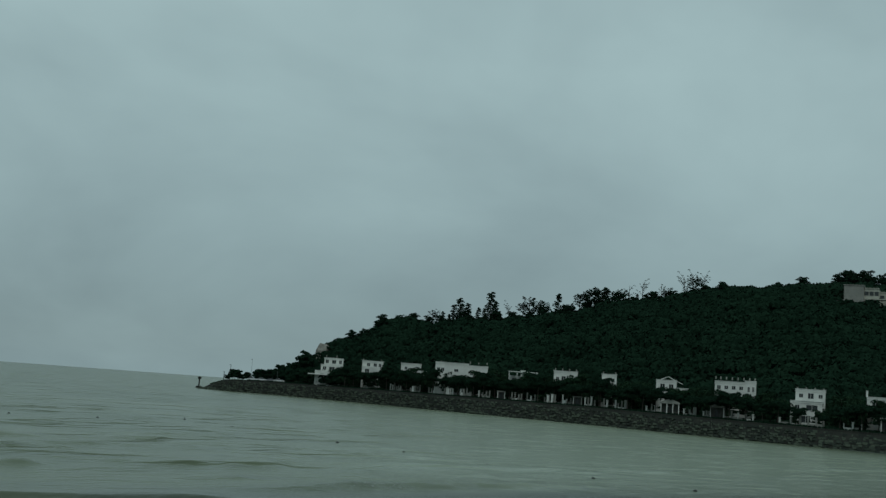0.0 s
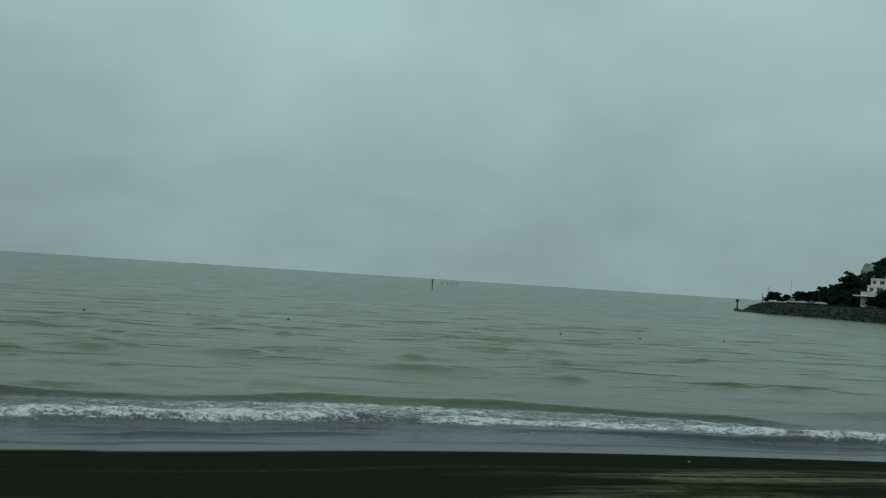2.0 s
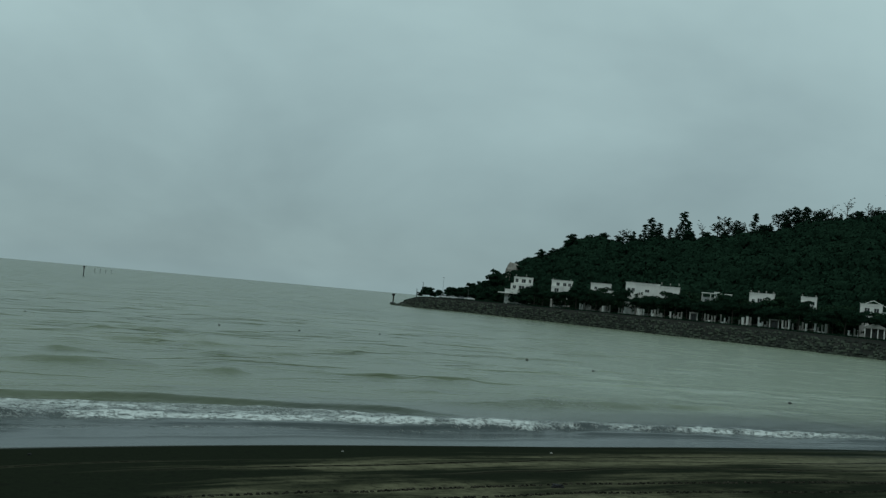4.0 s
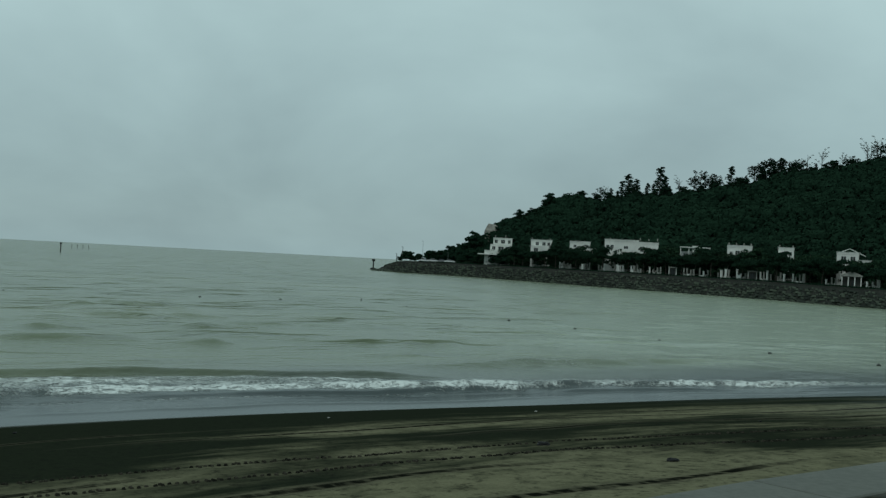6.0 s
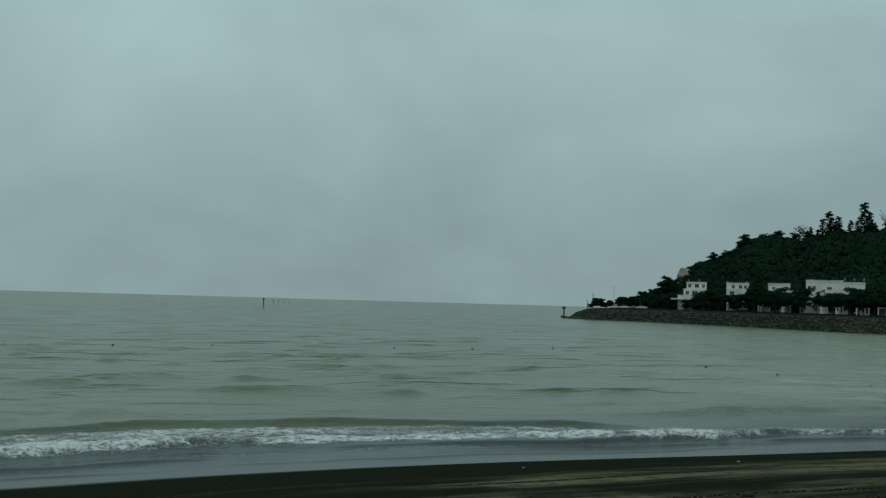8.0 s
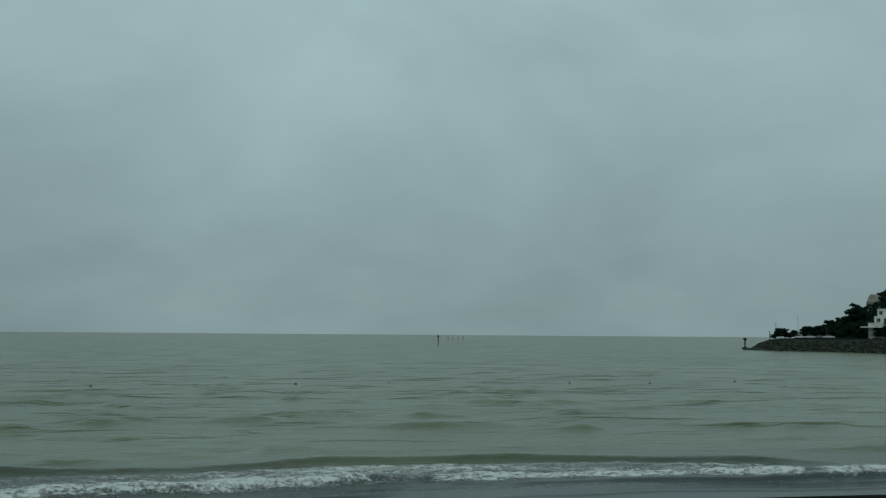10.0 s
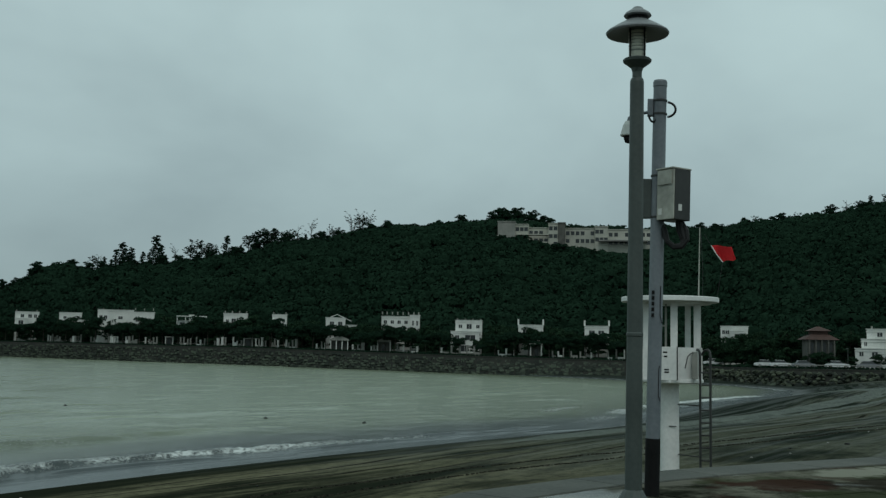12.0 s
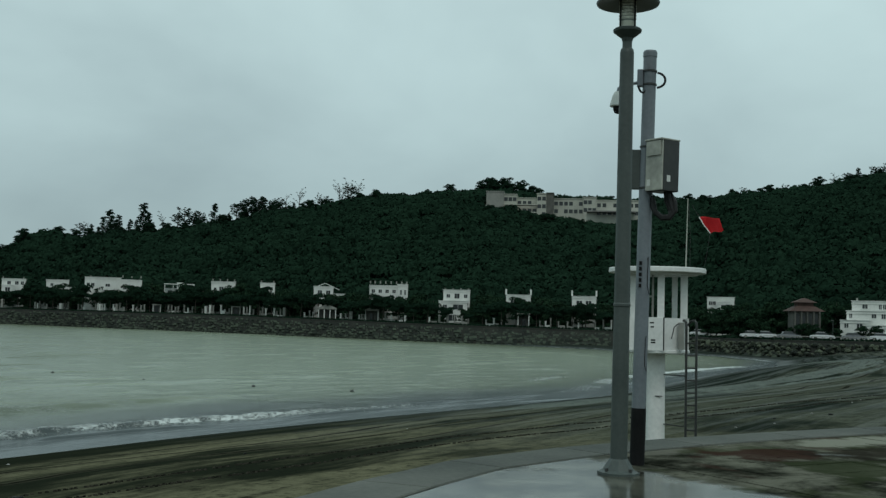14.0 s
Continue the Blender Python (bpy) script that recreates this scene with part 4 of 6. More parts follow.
    # ladder
    lad = empty("ladder", pose(0.84, -0.30, 0), "dark steel ladder")
    lad.parent = root
    for sx in (-0.12, 0.12):
        part("stile", tube(bmesh.new(), [(sx, -0.28, -0.4), (sx, -0.28, 2.9), (sx - 0.01, -0.26, 3.02), (sx - 0.05, -0.18, 3.07), (sx - 0.12, -0.05, 3.06), (sx - 0.2, 0.05, 2.95)], 0.030, 8), M_STEEL_D, lad)
    for k in range(9):
        part("rung", tube(bmesh.new(), [(-0.12, -0.28, 0.12 + 0.30 * k), (0.12, -0.28, 0.12 + 0.30 * k)], 0.020, 6), M_STEEL_D, lad)
    for z in (0.5, 1.72):
        part("brace", tube(bmesh.new(), [(-0.66, 0.2, z), (-0.10, -0.26, z)], 0.015, 6), M_STEEL_D, lad)
    part("hose_hook", tube(bmesh.new(), [(0.36, -0.84, 2.62), (0.42, -0.85, 2.9), (0.5, -0.85, 2.98), (0.56, -0.8, 2.98)], 0.013, 6), M_STEEL_D, root)
    part("locker", boxes((0.52, 0.66, -0.72, -0.60, 2.36, 3.02), bevel=0.01), M_GREYWALL, root)
    # mast on the roof
    part("mast", tube(bmesh.new(), [(0.70, -0.1, 4.35), (0.735, -0.1, 6.12)], [0.018, 0.010], 8), M_STEEL, root)
    part("halyard", tube(bmesh.new(), [(0.76, -0.1, 6.0), (0.80, -0.1, 5.2), (0.80, -0.1, 4.38)], 0.004, 5), M_STEEL_D, root)


lifeguard_tower()


def flag():
    """A red warning flag, blown out from its rope."""
    r = 27.15
    def at(az, el):
        return Vector(place(az, r, 6 + r * math.tan(radians(el))))
    a, b, c, d = at(44.25, 5.60), at(44.83, 4.74), at(45.50, 4.90), at(45.29, 5.55)
    bm = bmesh.new()
    n, away = 14, Vector(place(44.5, 1, 0))
    grid = []
    for i in range(n + 1):
        row = []
        for j in range(n + 1):
            u, v = i / n, j / n
            p = (a.lerp(d, u)).lerp(b.lerp(c, u), v)
            p += away * (0.06 * math.sin(u * 7 + v * 2.2) * (0.3 + u)) + Vector((0, 0, 0.018 * math.sin(u * 6.0)))
            row.append(bm.verts.new(p))
        grid.append(row)
    for i in range(n):
        for j in range(n):
            bm.faces.new((grid[i][j], grid[i + 1][j], grid[i + 1][j + 1], grid[i][j + 1]))
    bmesh.ops.solidify(bm, geom=bm.faces[:], thickness=0.006)
    root = part("flag", bm, M_RED, None, smooth=True)
    tagged(root, "red cloth warning flag blown sideways on its rope", "flag")
    part("hoist_band", tube(bmesh.new(), [tuple(a), tuple(a.lerp(b, 0.5) + Vector((-0.012, 0, -0.01))), tuple(b)], 0.013, 6), M_WHITE, root)
    top = at(43.9, 6.2)
    part("rope", tube(bmesh.new(), [tuple(top), tuple(a)], 0.004, 5), M_STEEL_D, root)
    part("rope", tube(bmesh.new(), [tuple(b), tuple(at(44.55, 2.95))], 0.004, 5), M_STEEL_D, root)


flag()


# ---- trees ----
def leaf_cloud(centres, radii, count, size, seed, flat=0.75, shell=0.70, ruffle=0.30):
    """Small leaf sprays scattered through lumpy clumps: arrays of vertices and quads."""
    rs = np.random.RandomState(seed)
    c = np.repeat(np.asarray(centres, float), count, 0)
    r = np.repeat(np.asarray(radii, float), count)
    n = len(c)
    d = rs.normal(size=(n, 3)); d /= np.linalg.norm(d, axis=1)[:, None]
    d[:, 2] = np.abs(d[:, 2]) * 0.9 - 0.22
    p = c + d * (r * rs.uniform(shell, 1.02, n))[:, None] * np.array([1, 1, flat])
    t = rs.normal(size=(n, 3)); t /= np.linalg.norm(t, axis=1)[:, None]
    nrm = d * 0.8 + rs.normal(size=(n, 3)) * ruffle
    u = np.cross(nrm, t); u /= np.linalg.norm(u, axis=1)[:, None]
    v = np.cross(nrm, u); v /= np.linalg.norm(v, axis=1)[:, None]
    s = (size * rs.uniform(0.55, 1.25, n))[:, None]
    q = np.stack([p - u * s, p - v * s * 0.55, p + u * s, p + v * s * 0.55], 1).reshape(-1, 3)
    f = np.arange(n * 4).reshape(-1, 4)
    return q, f


def woodland():
    rs = np.random.RandomState(11)
    az = rs.uniform(2.6, 60, 27500)
    w, rr = wall_r(az), ridge_r(az)
    start = np.minimum(34.0, (rr - w) * 0.5 + 4)
    t = rs.uniform(0, 1, len(az)) ** 0.9
    r = w + start + t * (rr - w - start + 16)
    keep = (rs.uniform(0, 1, len(az)) < (rr - w + 16 - start) / 210 * (r / 400) * 0.95)
    az, r = az[keep], r[keep]
    x, y = r * np.sin(np.radians(az)), r * np.cos(np.radians(az))
    z = land_height(x, y)[0]
    # clearing round the long building on the hill
    clear = (az > 32.6) & (az < 41.5) & (r > HILL_R - 1.5) & (r < HILL_R + 14)
    x, y, z, az, r = x[~clear], y[~clear], z[~clear], az[~clear], r[~clear]
    patch = fbm(x / 11, y / 11, 91)
    rad = (1.6 + 2.0 * rs.uniform(0, 1, len(x)) ** 1.4) * np.interp(az, [2.6, 9], [0.5, 1.0]) * (0.75 + 0.5 * patch)
    q, f = leaf_cloud(np.stack([x, y, z + rad * 0.5 + 3.6 * (patch - 0.45) - 0.2], 1), rad, 52, 0.90, 12, 0.72, 0.90, 0.16)
    ob = raw_mesh("woodland", q, f, M_LEAF, smooth=False)
    tagged(ob, "dense dark green woodland covering the hillside", "woodland", kind="stuff")


HILL_R = 396.0
woodland()


TOPS = {}


def build_tree(name, style, seed, height, label, mat):
    """A tapered trunk, limbs and a crown of many leaf sprays."""
    rnd = random.Random(seed)
    root = empty(name, Matrix(), label, "tree")
    bm = bmesh.new()
    lean = Vector((rnd.uniform(-0.06, 0.06), rnd.uniform(-0.06, 0.06), 0)) * height
    pts = [Vector((0, 0, -0.4)), Vector((0, 0, height * 0.3)) + lean * 0.3 + Vector((rnd.uniform(-.1, .1), rnd.uniform(-.1, .1), 0)), Vector((0, 0, height * 0.65)) + lean * 0.7, Vector((0, 0, height * 0.96)) + lean]
    tube(bm, pts, [height * 0.022, height * 0.017, height * 0.011, height * 0.003], 8)
    centres, radii = [], []
    limbs = {"broad": 20, "shrub": 24, "spire": 60, "open": 44, "bare": 16}[style]
    for k in range(limbs):
        f = {"broad": rnd.uniform(0.54, 0.84), "shrub": rnd.uniform(0.08, 0.80), "spire": 0.10 + 0.84 * k / limbs, "open": rnd.uniform(0.35, 0.86), "bare": rnd.uniform(0.3, 0.85)}[style]
        base = Vector((0, 0, height * f)) + lean * f
        a = rnd.uniform(0, 2 * math.pi)
        if style == "spire":
            reach, up = height * 0.20 * (1.12 - f) * rnd.uniform(0.6, 1.35) + 0.3, rnd.uniform(0.05, 0.35)
        elif style in ("broad", "shrub"):
            reach, up = height * rnd.uniform(0.16, 0.46) * (1.15 - 0.5 * f), rnd.uniform(0.1, 0.5)
        else:
            reach, up = height * rnd.uniform(0.10, 0.30), rnd.uniform(0.1, 0.5) if style == "open" else rnd.uniform(0.5, 1.2)
        tip = base + Vector((math.cos(a), math.sin(a), up)) * reach
        mid = base.lerp(tip, 0.5) + Vector((0, 0, reach * 0.08))
        tube(bm, [base, mid, tip], [height * 0.007, height * 0.005, height * 0.002], 5)
        size = {"broad": height * rnd.uniform(0.15, 0.25), "shrub": height * rnd.uniform(0.14, 0.24), "spire": height * rnd.uniform(0.03, 0.065), "open": height * rnd.uniform(0.03, 0.075), "bare": height * rnd.uniform(0.03, 0.065)}[style]
        centres.append(tip); radii.append(size)
        if style in ("broad", "shrub", "spire"):
            centres.append(mid); radii.append(size * 0.9)
        elif style == "open":
            centres.append(tip + Vector((rnd.uniform(-1, 1), rnd.uniform(-1, 1), rnd.uniform(0, 1))) * height * 0.07); radii.append(size * 0.7)
    part("trunk", bm, M_BARK, root)
    count = {"broad": 80, "shrub": 70, "spire": 18, "open": 19, "bare": 11}[style]
    q, f = leaf_cloud([tuple(c) for c in centres], radii, count, {"broad": 0.30, "shrub": 0.30, "spire": 0.26, "open": 0.21, "bare": 0.18}[style], seed, 0.8)
    crown = raw_mesh("crown", q, f, mat, smooth=False)
    crown.parent = root
    TOPS[style] = max(TOPS.get(style, 0), float(q[:, 2].max()))
    return root


def stand(az, r, scale=1.0, turn=0.0):
    x, y, _ = place(az, r, 0)
    return pose(x, y, ground_at(x, y), 0, 0, turn) @ Matrix.Scale(scale, 4)


def plant(kinds, spots, group):
    """Copies of the model trees at (bearing, distance, scale); the first of each kind is the model itself."""
    used = set()
    for k, (az, r, sc) in enumerate(spots):
        ob = kinds[k % len(kinds)]
        m = stand(az, r, sc, (k * 137.5) % 360)
        if ob.name in used:
            copy_thing(ob, m)
        else:
            ob.matrix_basis = m
            ob["group"] = group
            used.add(ob.name)


BROAD = [build_tree("waterfront_tree", "broad", 20 + k, 6.4, "broad dark green tree in front of the white villas", M_LEAF) for k in range(4)]
rnd = random.Random(8)
spots = []
a = 7.3
while a < 42.5:
    low = 0.62 if 30.4 < a < 32.3 else 1.0             # the villa with the cornice stands clear
    spots.append((a, float(wall_r(a)) + rnd.uniform(6, 13), low * rnd.uniform(0.92, 1.2) * float(np.interp(a, [9, 20, 30, 42], [1.0, 1.0, 0.80, 0.74]))))
    a += rnd.uniform(0.75, 1.25) * 330 / float(wall_r(a)) * 0.72
for a, e in ((27.35, 1.08), (27.0, 0.95), (24.5, 0.92), (20.9, 0.85), (35.0, 0.62), (38.4, 0.62)):                # crowns that stand before the villas' upper floors
    r = float(wall_r(a)) + 11
    x, y, _ = place(a, r, 0)
    spots.append((a, r, (6 + r * math.tan(radians(e)) - ground_at(x, y)) / TOPS["broad"]))
plant(BROAD, spots, "trees along the waterfront road")
GARDEN = [build_tree("garden_tree", "shrub", 40 + k, 6.8, "dark rounded garden tree between villas below the hill", M_LEAF_B) for k in range(3)]
spots = []
for a in (5.4, 7.45, 7.9, 9.7, 10.0, 11.75, 15.4, 15.8, 18.0, 20.1, 20.5, 22.3, 22.9, 23.3, 25.3, 25.9, 26.4, 29.3, 29.9, 30.2, 32.7, 33.3, 33.8, 35.9, 36.6, 37.2, 39.4, 40.2, 41, 42, 43, 43.9, 46.5, 47, 47.6, 48.2, 50.8, 51.0, 54.6, 55.4, 56.5):
    spots.append((a, float(wall_r(a)) + rnd.uniform(19, 30), rnd.uniform(0.75, 1.15)))
for a in (44.3, 44.6, 44.9, 45.2, 45.5, 45.9, 46.2, 46.5, 46.9, 47.7, 48.9, 49.4, 50.0, 51.05, 52.2, 52.9):
    spots.append((a, float(wall_r(a)) + rnd.uniform(9, 12), rnd.uniform(0.75, 1.0) * (1.0 if a < 47.5 else 0.48)))
a = 9.5
while a < 43.5:                                        # a second, closer row hides the villas' ground floors
    spots.append((a, float(wall_r(a)) + rnd.uniform(19.5, 22.5), rnd.uniform(0.95, 1.2) * float(np.interp(a, [19, 27, 30.2, 30.4, 32.3, 32.5, 42], [1.2, 1.0, 0.9, 0.5, 0.5, 0.92, 0.86]))))
    a += rnd.uniform(0.7, 1.3) * 330 / float(wall_r(a)) * 0.85
a = 5.75
while a < 21.0:                                        # low shrubs against the villas
    spots.append((a, float(wall_r(a)) + rnd.uniform(21.5, 22.8), rnd.uniform(0.86, 1.06)))
    a += rnd.uniform(0.35, 0.6)
plant(GARDEN, spots, "garden trees")
BUSH = [build_tree("shore_bush", "shrub", 60 + k, 4.2, "low wind-shaped bush on the headland's point", M_LEAF) for k in range(2)]
plant(BUSH, [(1.45, 468, 1.15), (1.72, 467, 1.0), (2.75, 463, 1.15), (3.05, 462, 1.25), (3.35, 461, 1.2), (3.9, 462, 1.1), (4.2, 458, 1.2), (4.55, 452, 1.3), (4.9, 452, 1.4), (5.2, 450, 1.4), (5.5, 452, 1.5), (4.7, 466, 1.5), (5.05, 470, 1.7), (5.35, 474, 1.9), (1.15, 470, 0.5), (5.9, 436, 1.25), (6.2, 434, 1.1), (6.55, 432, 1.3), (6.9, 430, 1.5), (7.2, 428, 1.6), (7.6, 424, 1.7), (3.6, 470, 1.0), (3.9, 474, 1.1), (4.3, 474, 1.2), (2.2, 468, 0.8), (1.95, 466, 0.6), (1.55, 464, 1.0)], "bushes on the point")
SPIRE = [build_tree("casuarina_tree", "spire", 80 + k, 11.0, "tall feathery casuarina standing on the ridge", M_LEAF) for k in range(3)]


def ridge_spot(az, el_top, h, back=0.0):
    """Stands on the ridge, scaled so that its top reaches the elevation."""
    r = float(ridge_r(az)) + back
    x, y, _ = place(az, r, 0)
    return (az, r, max(0.25, (6 + r * math.tan(radians(el_top)) - ground_at(x, y)) / h))


plant(SPIRE, [ridge_spot(a, e, TOPS["spire"]) for a, e in ((13.2, 5.15), (12.85, 4.75), (12.3, 4.35), (14.85, 5.3), (14.2, 4.75), (15.35, 4.75), (18.45, 5.5), (18.75, 5.2), (23.6, 6.35), (20.9, 6.0), (52.1, 8.1), (22.6, 6.2), (13.6, 4.7), (14.5, 4.7), (12.6, 4.5), (15.1, 4.9), (19.2, 5.3), (21.6, 5.9))], "tall trees on the ridge")
OPEN = [build_tree("ridge_tree", "open", 100 + k, 9.0, "open-crowned tree standing against the sky on the ridge", M_LEAF) for k in range(4)]
plant(OPEN, [ridge_spot(a, e, TOPS["open"]) for a, e in ((16.95, 5.45), (17.4, 5.35), (19.6, 5.85), (20.1, 6.05), (20.55, 5.95), (21.3, 6.05), (25.6, 6.85), (11.75, 4.15), (46.5, 7.0), (48.6, 7.25), (51.6, 7.75), (52.9, 7.95), (53.5, 8.1), (19.85, 5.75), (20.35, 5.95), (20.8, 5.85), (21.9, 5.95), (24.2, 6.35), (16.6, 5.0), (17.7, 5.05))], "open trees on the ridge")
THICKET = [build_tree("ridge_thicket", "shrub", 140 + k, 7.0, "dense dark thicket on the crest beside the long building", M_LEAF) for k in range(2)]
plant(THICKET, [ridge_spot(a, e, TOPS["shrub"]) for a, e in ((32.7, 7.4), (33.1, 7.65), (33.5, 7.72), (33.9, 7.6), (34.3, 7.5), (34.8, 7.42), (35.3, 7.38), (35.8, 7.1), (29.8, 7.0), (31.0, 7.2), (27.3, 6.75))] + [(39.6 + 0.52 * k + 0.2 * math.sin(k * 2.3), float(ridge_r(39.6 + 0.52 * k)), 0.66 + 0.16 * math.sin(k * 1.7) + 0.09 * math.sin(k * 5.1)) for k in range(28)] + [(7.5 + 0.42 * k + 0.15 * math.sin(k * 2.9), float(ridge_r(7.5 + 0.42 * k)), 0.74 + 0.2 * math.sin(k * 1.9) + 0.14 * math.sin(k * 4.7)) for k in range(48)] + [(a, HILL_R - 9.0, s) for a, s in ((33.1, 0.75), (33.6, 0.85), (34.2, 0.6), (34.7, 0.7), (35.4, 0.62), (36.0, 0.8), (36.5, 0.7), (37.3, 0.5), (38.1, 0.55), (39.0, 0.5))], "thickets on the crest")
BARE = [build_tree("bare_tree", "bare", 120 + k, 8.0, "thin nearly leafless tree against the sky", M_LEAF_B) for k in range(2)]
plant(BARE, [ridge_spot(a, e, TOPS["bare"]) for a, e in ((25.0, 7.22), (25.15, 6.95), (25.5, 6.95), (22.2, 6.45), (22.9, 6.4), (23.9, 6.55), (26.0, 6.9), (12.1, 4.5), (15.8, 4.8), (50.9, 7.9))], "thin trees on the ridge")


slabs()


def hedge():
    """A clipped dark hedge along the top of the sea wall."""
    rs = np.random.RandomState(21)
    pts, rad = [], []
    for a in wall_line(2.2, 60, 0.8):
        if 5.6 < a < 7.2 and rs.uniform() < 0.5:
            continue
        pts.append(place(a, float(wall_r(a)) + 3.4, float(wall_top(a)) + 0.10))
        rad.append(rs.uniform(0.30, 0.46))
    q, f = leaf_cloud(pts, rad, 30, 0.24, 22, 0.9)
    ob = raw_mesh("hedge", q, f, M_LEAF, smooth=False)
    tagged(ob, "low dark hedge along the top of the sea wall", "hedge", kind="stuff")


hedge()


def tyre_tracks():
    """Twin rows of small tread lumps pressed up in the sand by a beach vehicle."""
    rs = np.random.RandomState(31)
    lines = [[(-13, 10), (-6, 14.5), (-0.9, 17.7), (3.3, 20.2), (5.6, 21), (10, 23), (16, 25.0), (28, 27.5), (44, 31)]]
    pts, dirs = [], []
    for line in lines:
        line = rounded(np.array(line, float), 10)
        seg = np.hypot(*np.diff(line, axis=0).T)
        run = np.concatenate([[0], np.cumsum(seg)])
        s = np.arange(0, run[-1], 0.115)
        x, y = np.interp(s, run, line[:, 0]), np.interp(s, run, line[:, 1])
        dx, dy = np.gradient(x), np.gradient(y)
        n = np.hypot(dx, dy); dx, dy = dx / n, dy / n
        for off in (-0.74, -0.67, 0.67, 0.74):
            pts.append(np.stack([x - dy * off, y + dx * off], 1)); dirs.append(np.stack([dx, dy], 1))
    p, d = np.vstack(pts), np.vstack(dirs)
    keep = rs.uniform(0, 1, len(p)) < 0.8
    p, d = p[keep] + rs.normal(0, 0.015, (keep.sum(), 2)), d[keep]
    z = land_height(p[:, 0], p[:, 1])[0]
    side = np.stack([-d[:, 1], d[:, 0]], 1)
    v = []
    for a, b, h in ((-1, -1, -0.02), (1, -1, -0.02), (1, 1, -0.02), (-1, 1, -0.02), (-0.6, -0.6, 0.03), (0.6, -0.6, 0.03), (0.6, 0.6, 0.03), (-0.6, 0.6, 0.03)):
        q = p + d * a * 0.032 + side * b * 0.030
        v.append(np.column_stack([q, z + h * np.where(h > 0, rs.uniform(0.6, 1.2, len(p)), 1)]))
    v = np.stack(v, 1).reshape(-1, 3)
    base = np.arange(len(p))[:, None] * 8
    f = np.concatenate([base + np.array(q) for q in ((4, 5, 6, 7), (0, 1, 5, 4), (1, 2, 6, 5), (2, 3, 7, 6), (3, 0, 4, 7))])
    ob = raw_mesh("tyre_tracks", v, f, M_TREAD, smooth=False)
    tagged(ob, "tyre tracks pressed into the dark beach sand", "tracks", kind="stuff")


def sand_ruts():
    """Long soft ridges thrown up by wheels, running together along the beach to the head of the bay."""
    rs = np.random.RandomState(37)
    spine = rounded(np.array([(27, 37.8), (40.7, 43.7), (55, 50.5), (70, 58), (95, 72.5), (108, 83), (113, 92), (111, 99)], float), 12)
    seg = np.hypot(*np.diff(spine, axis=0).T)
    run = np.concatenate([[0], np.cumsum(seg)])
    vs, fs, base = [], [], 0
    for k in range(15):
        s0, s1 = (0, run[-1] - rs.uniform(0, 10)) if k < 5 else sorted(rs.uniform(0, run[-1], 2))
        s1 = max(s1, s0 + 18)
        q = np.arange(s0, min(s1, run[-1]), 0.35)
        x, y = np.interp(q, run, spine[:, 0]), np.interp(q, run, spine[:, 1])
        dx, dy = np.gradient(x), np.gradient(y)
        m = np.hypot(dx, dy)
        dx, dy = dx / m, dy / m
        off = rs.uniform(-3.6, 3.6) + 1.6 * (fbm(q / 16, q * 0 + k, 141) - 0.5)
        wide = 0.09 + 0.20 * fbm(q / 5, q * 0 + k, 143)
        tall = (0.03 + 0.13 * fbm(q / 2.0, q * 0 + k, 147)) * np.clip(np.minimum(q - q[0], q[-1] - q) / 4, 0, 1)
        ring = []
        for t, h in ((-1.6, -0.03), (-0.7, 0.55), (0.0, 1.0), (0.7, 0.5), (1.6, -0.03)):
            px, py = x - dy * (off + t * wide), y + dx * (off + t * wide)
            ring.append(np.column_stack([px, py, land_height(px, py)[0] + np.where(h > 0, h * tall, -0.03)]))
        v = np.stack(ring, 1).reshape(-1, 3)
        i = (np.arange(len(q) - 1)[:, None] * 5 + np.arange(4)[None, :]).ravel() + base
        vs.append(v)
        fs.append(np.stack([i, i + 5, i + 6, i + 1], 1))
        base += len(v)
    ob = raw_mesh("wheel_ruts", np.vstack(vs), np.vstack(fs), M_RUT)
    tagged(ob, "ridges of paler damp sand thrown up by wheels", "tracks", kind="stuff")


M_RUT = surface("damp_ridge_sand", (0.030, 0.040, 0.032), (0.115, 0.132, 0.112), rough=0.75, scale=0.5, fine=6, bump=0.5, spec=0.1, dist=0.05)
sand_ruts()
M_TREAD = surface("turned_sand", (0.012, 0.013, 0.010), (0.040, 0.038, 0.029), rough=0.95, scale=3, fine=30, spec=0.0, island=0.5)
tyre_tracks()


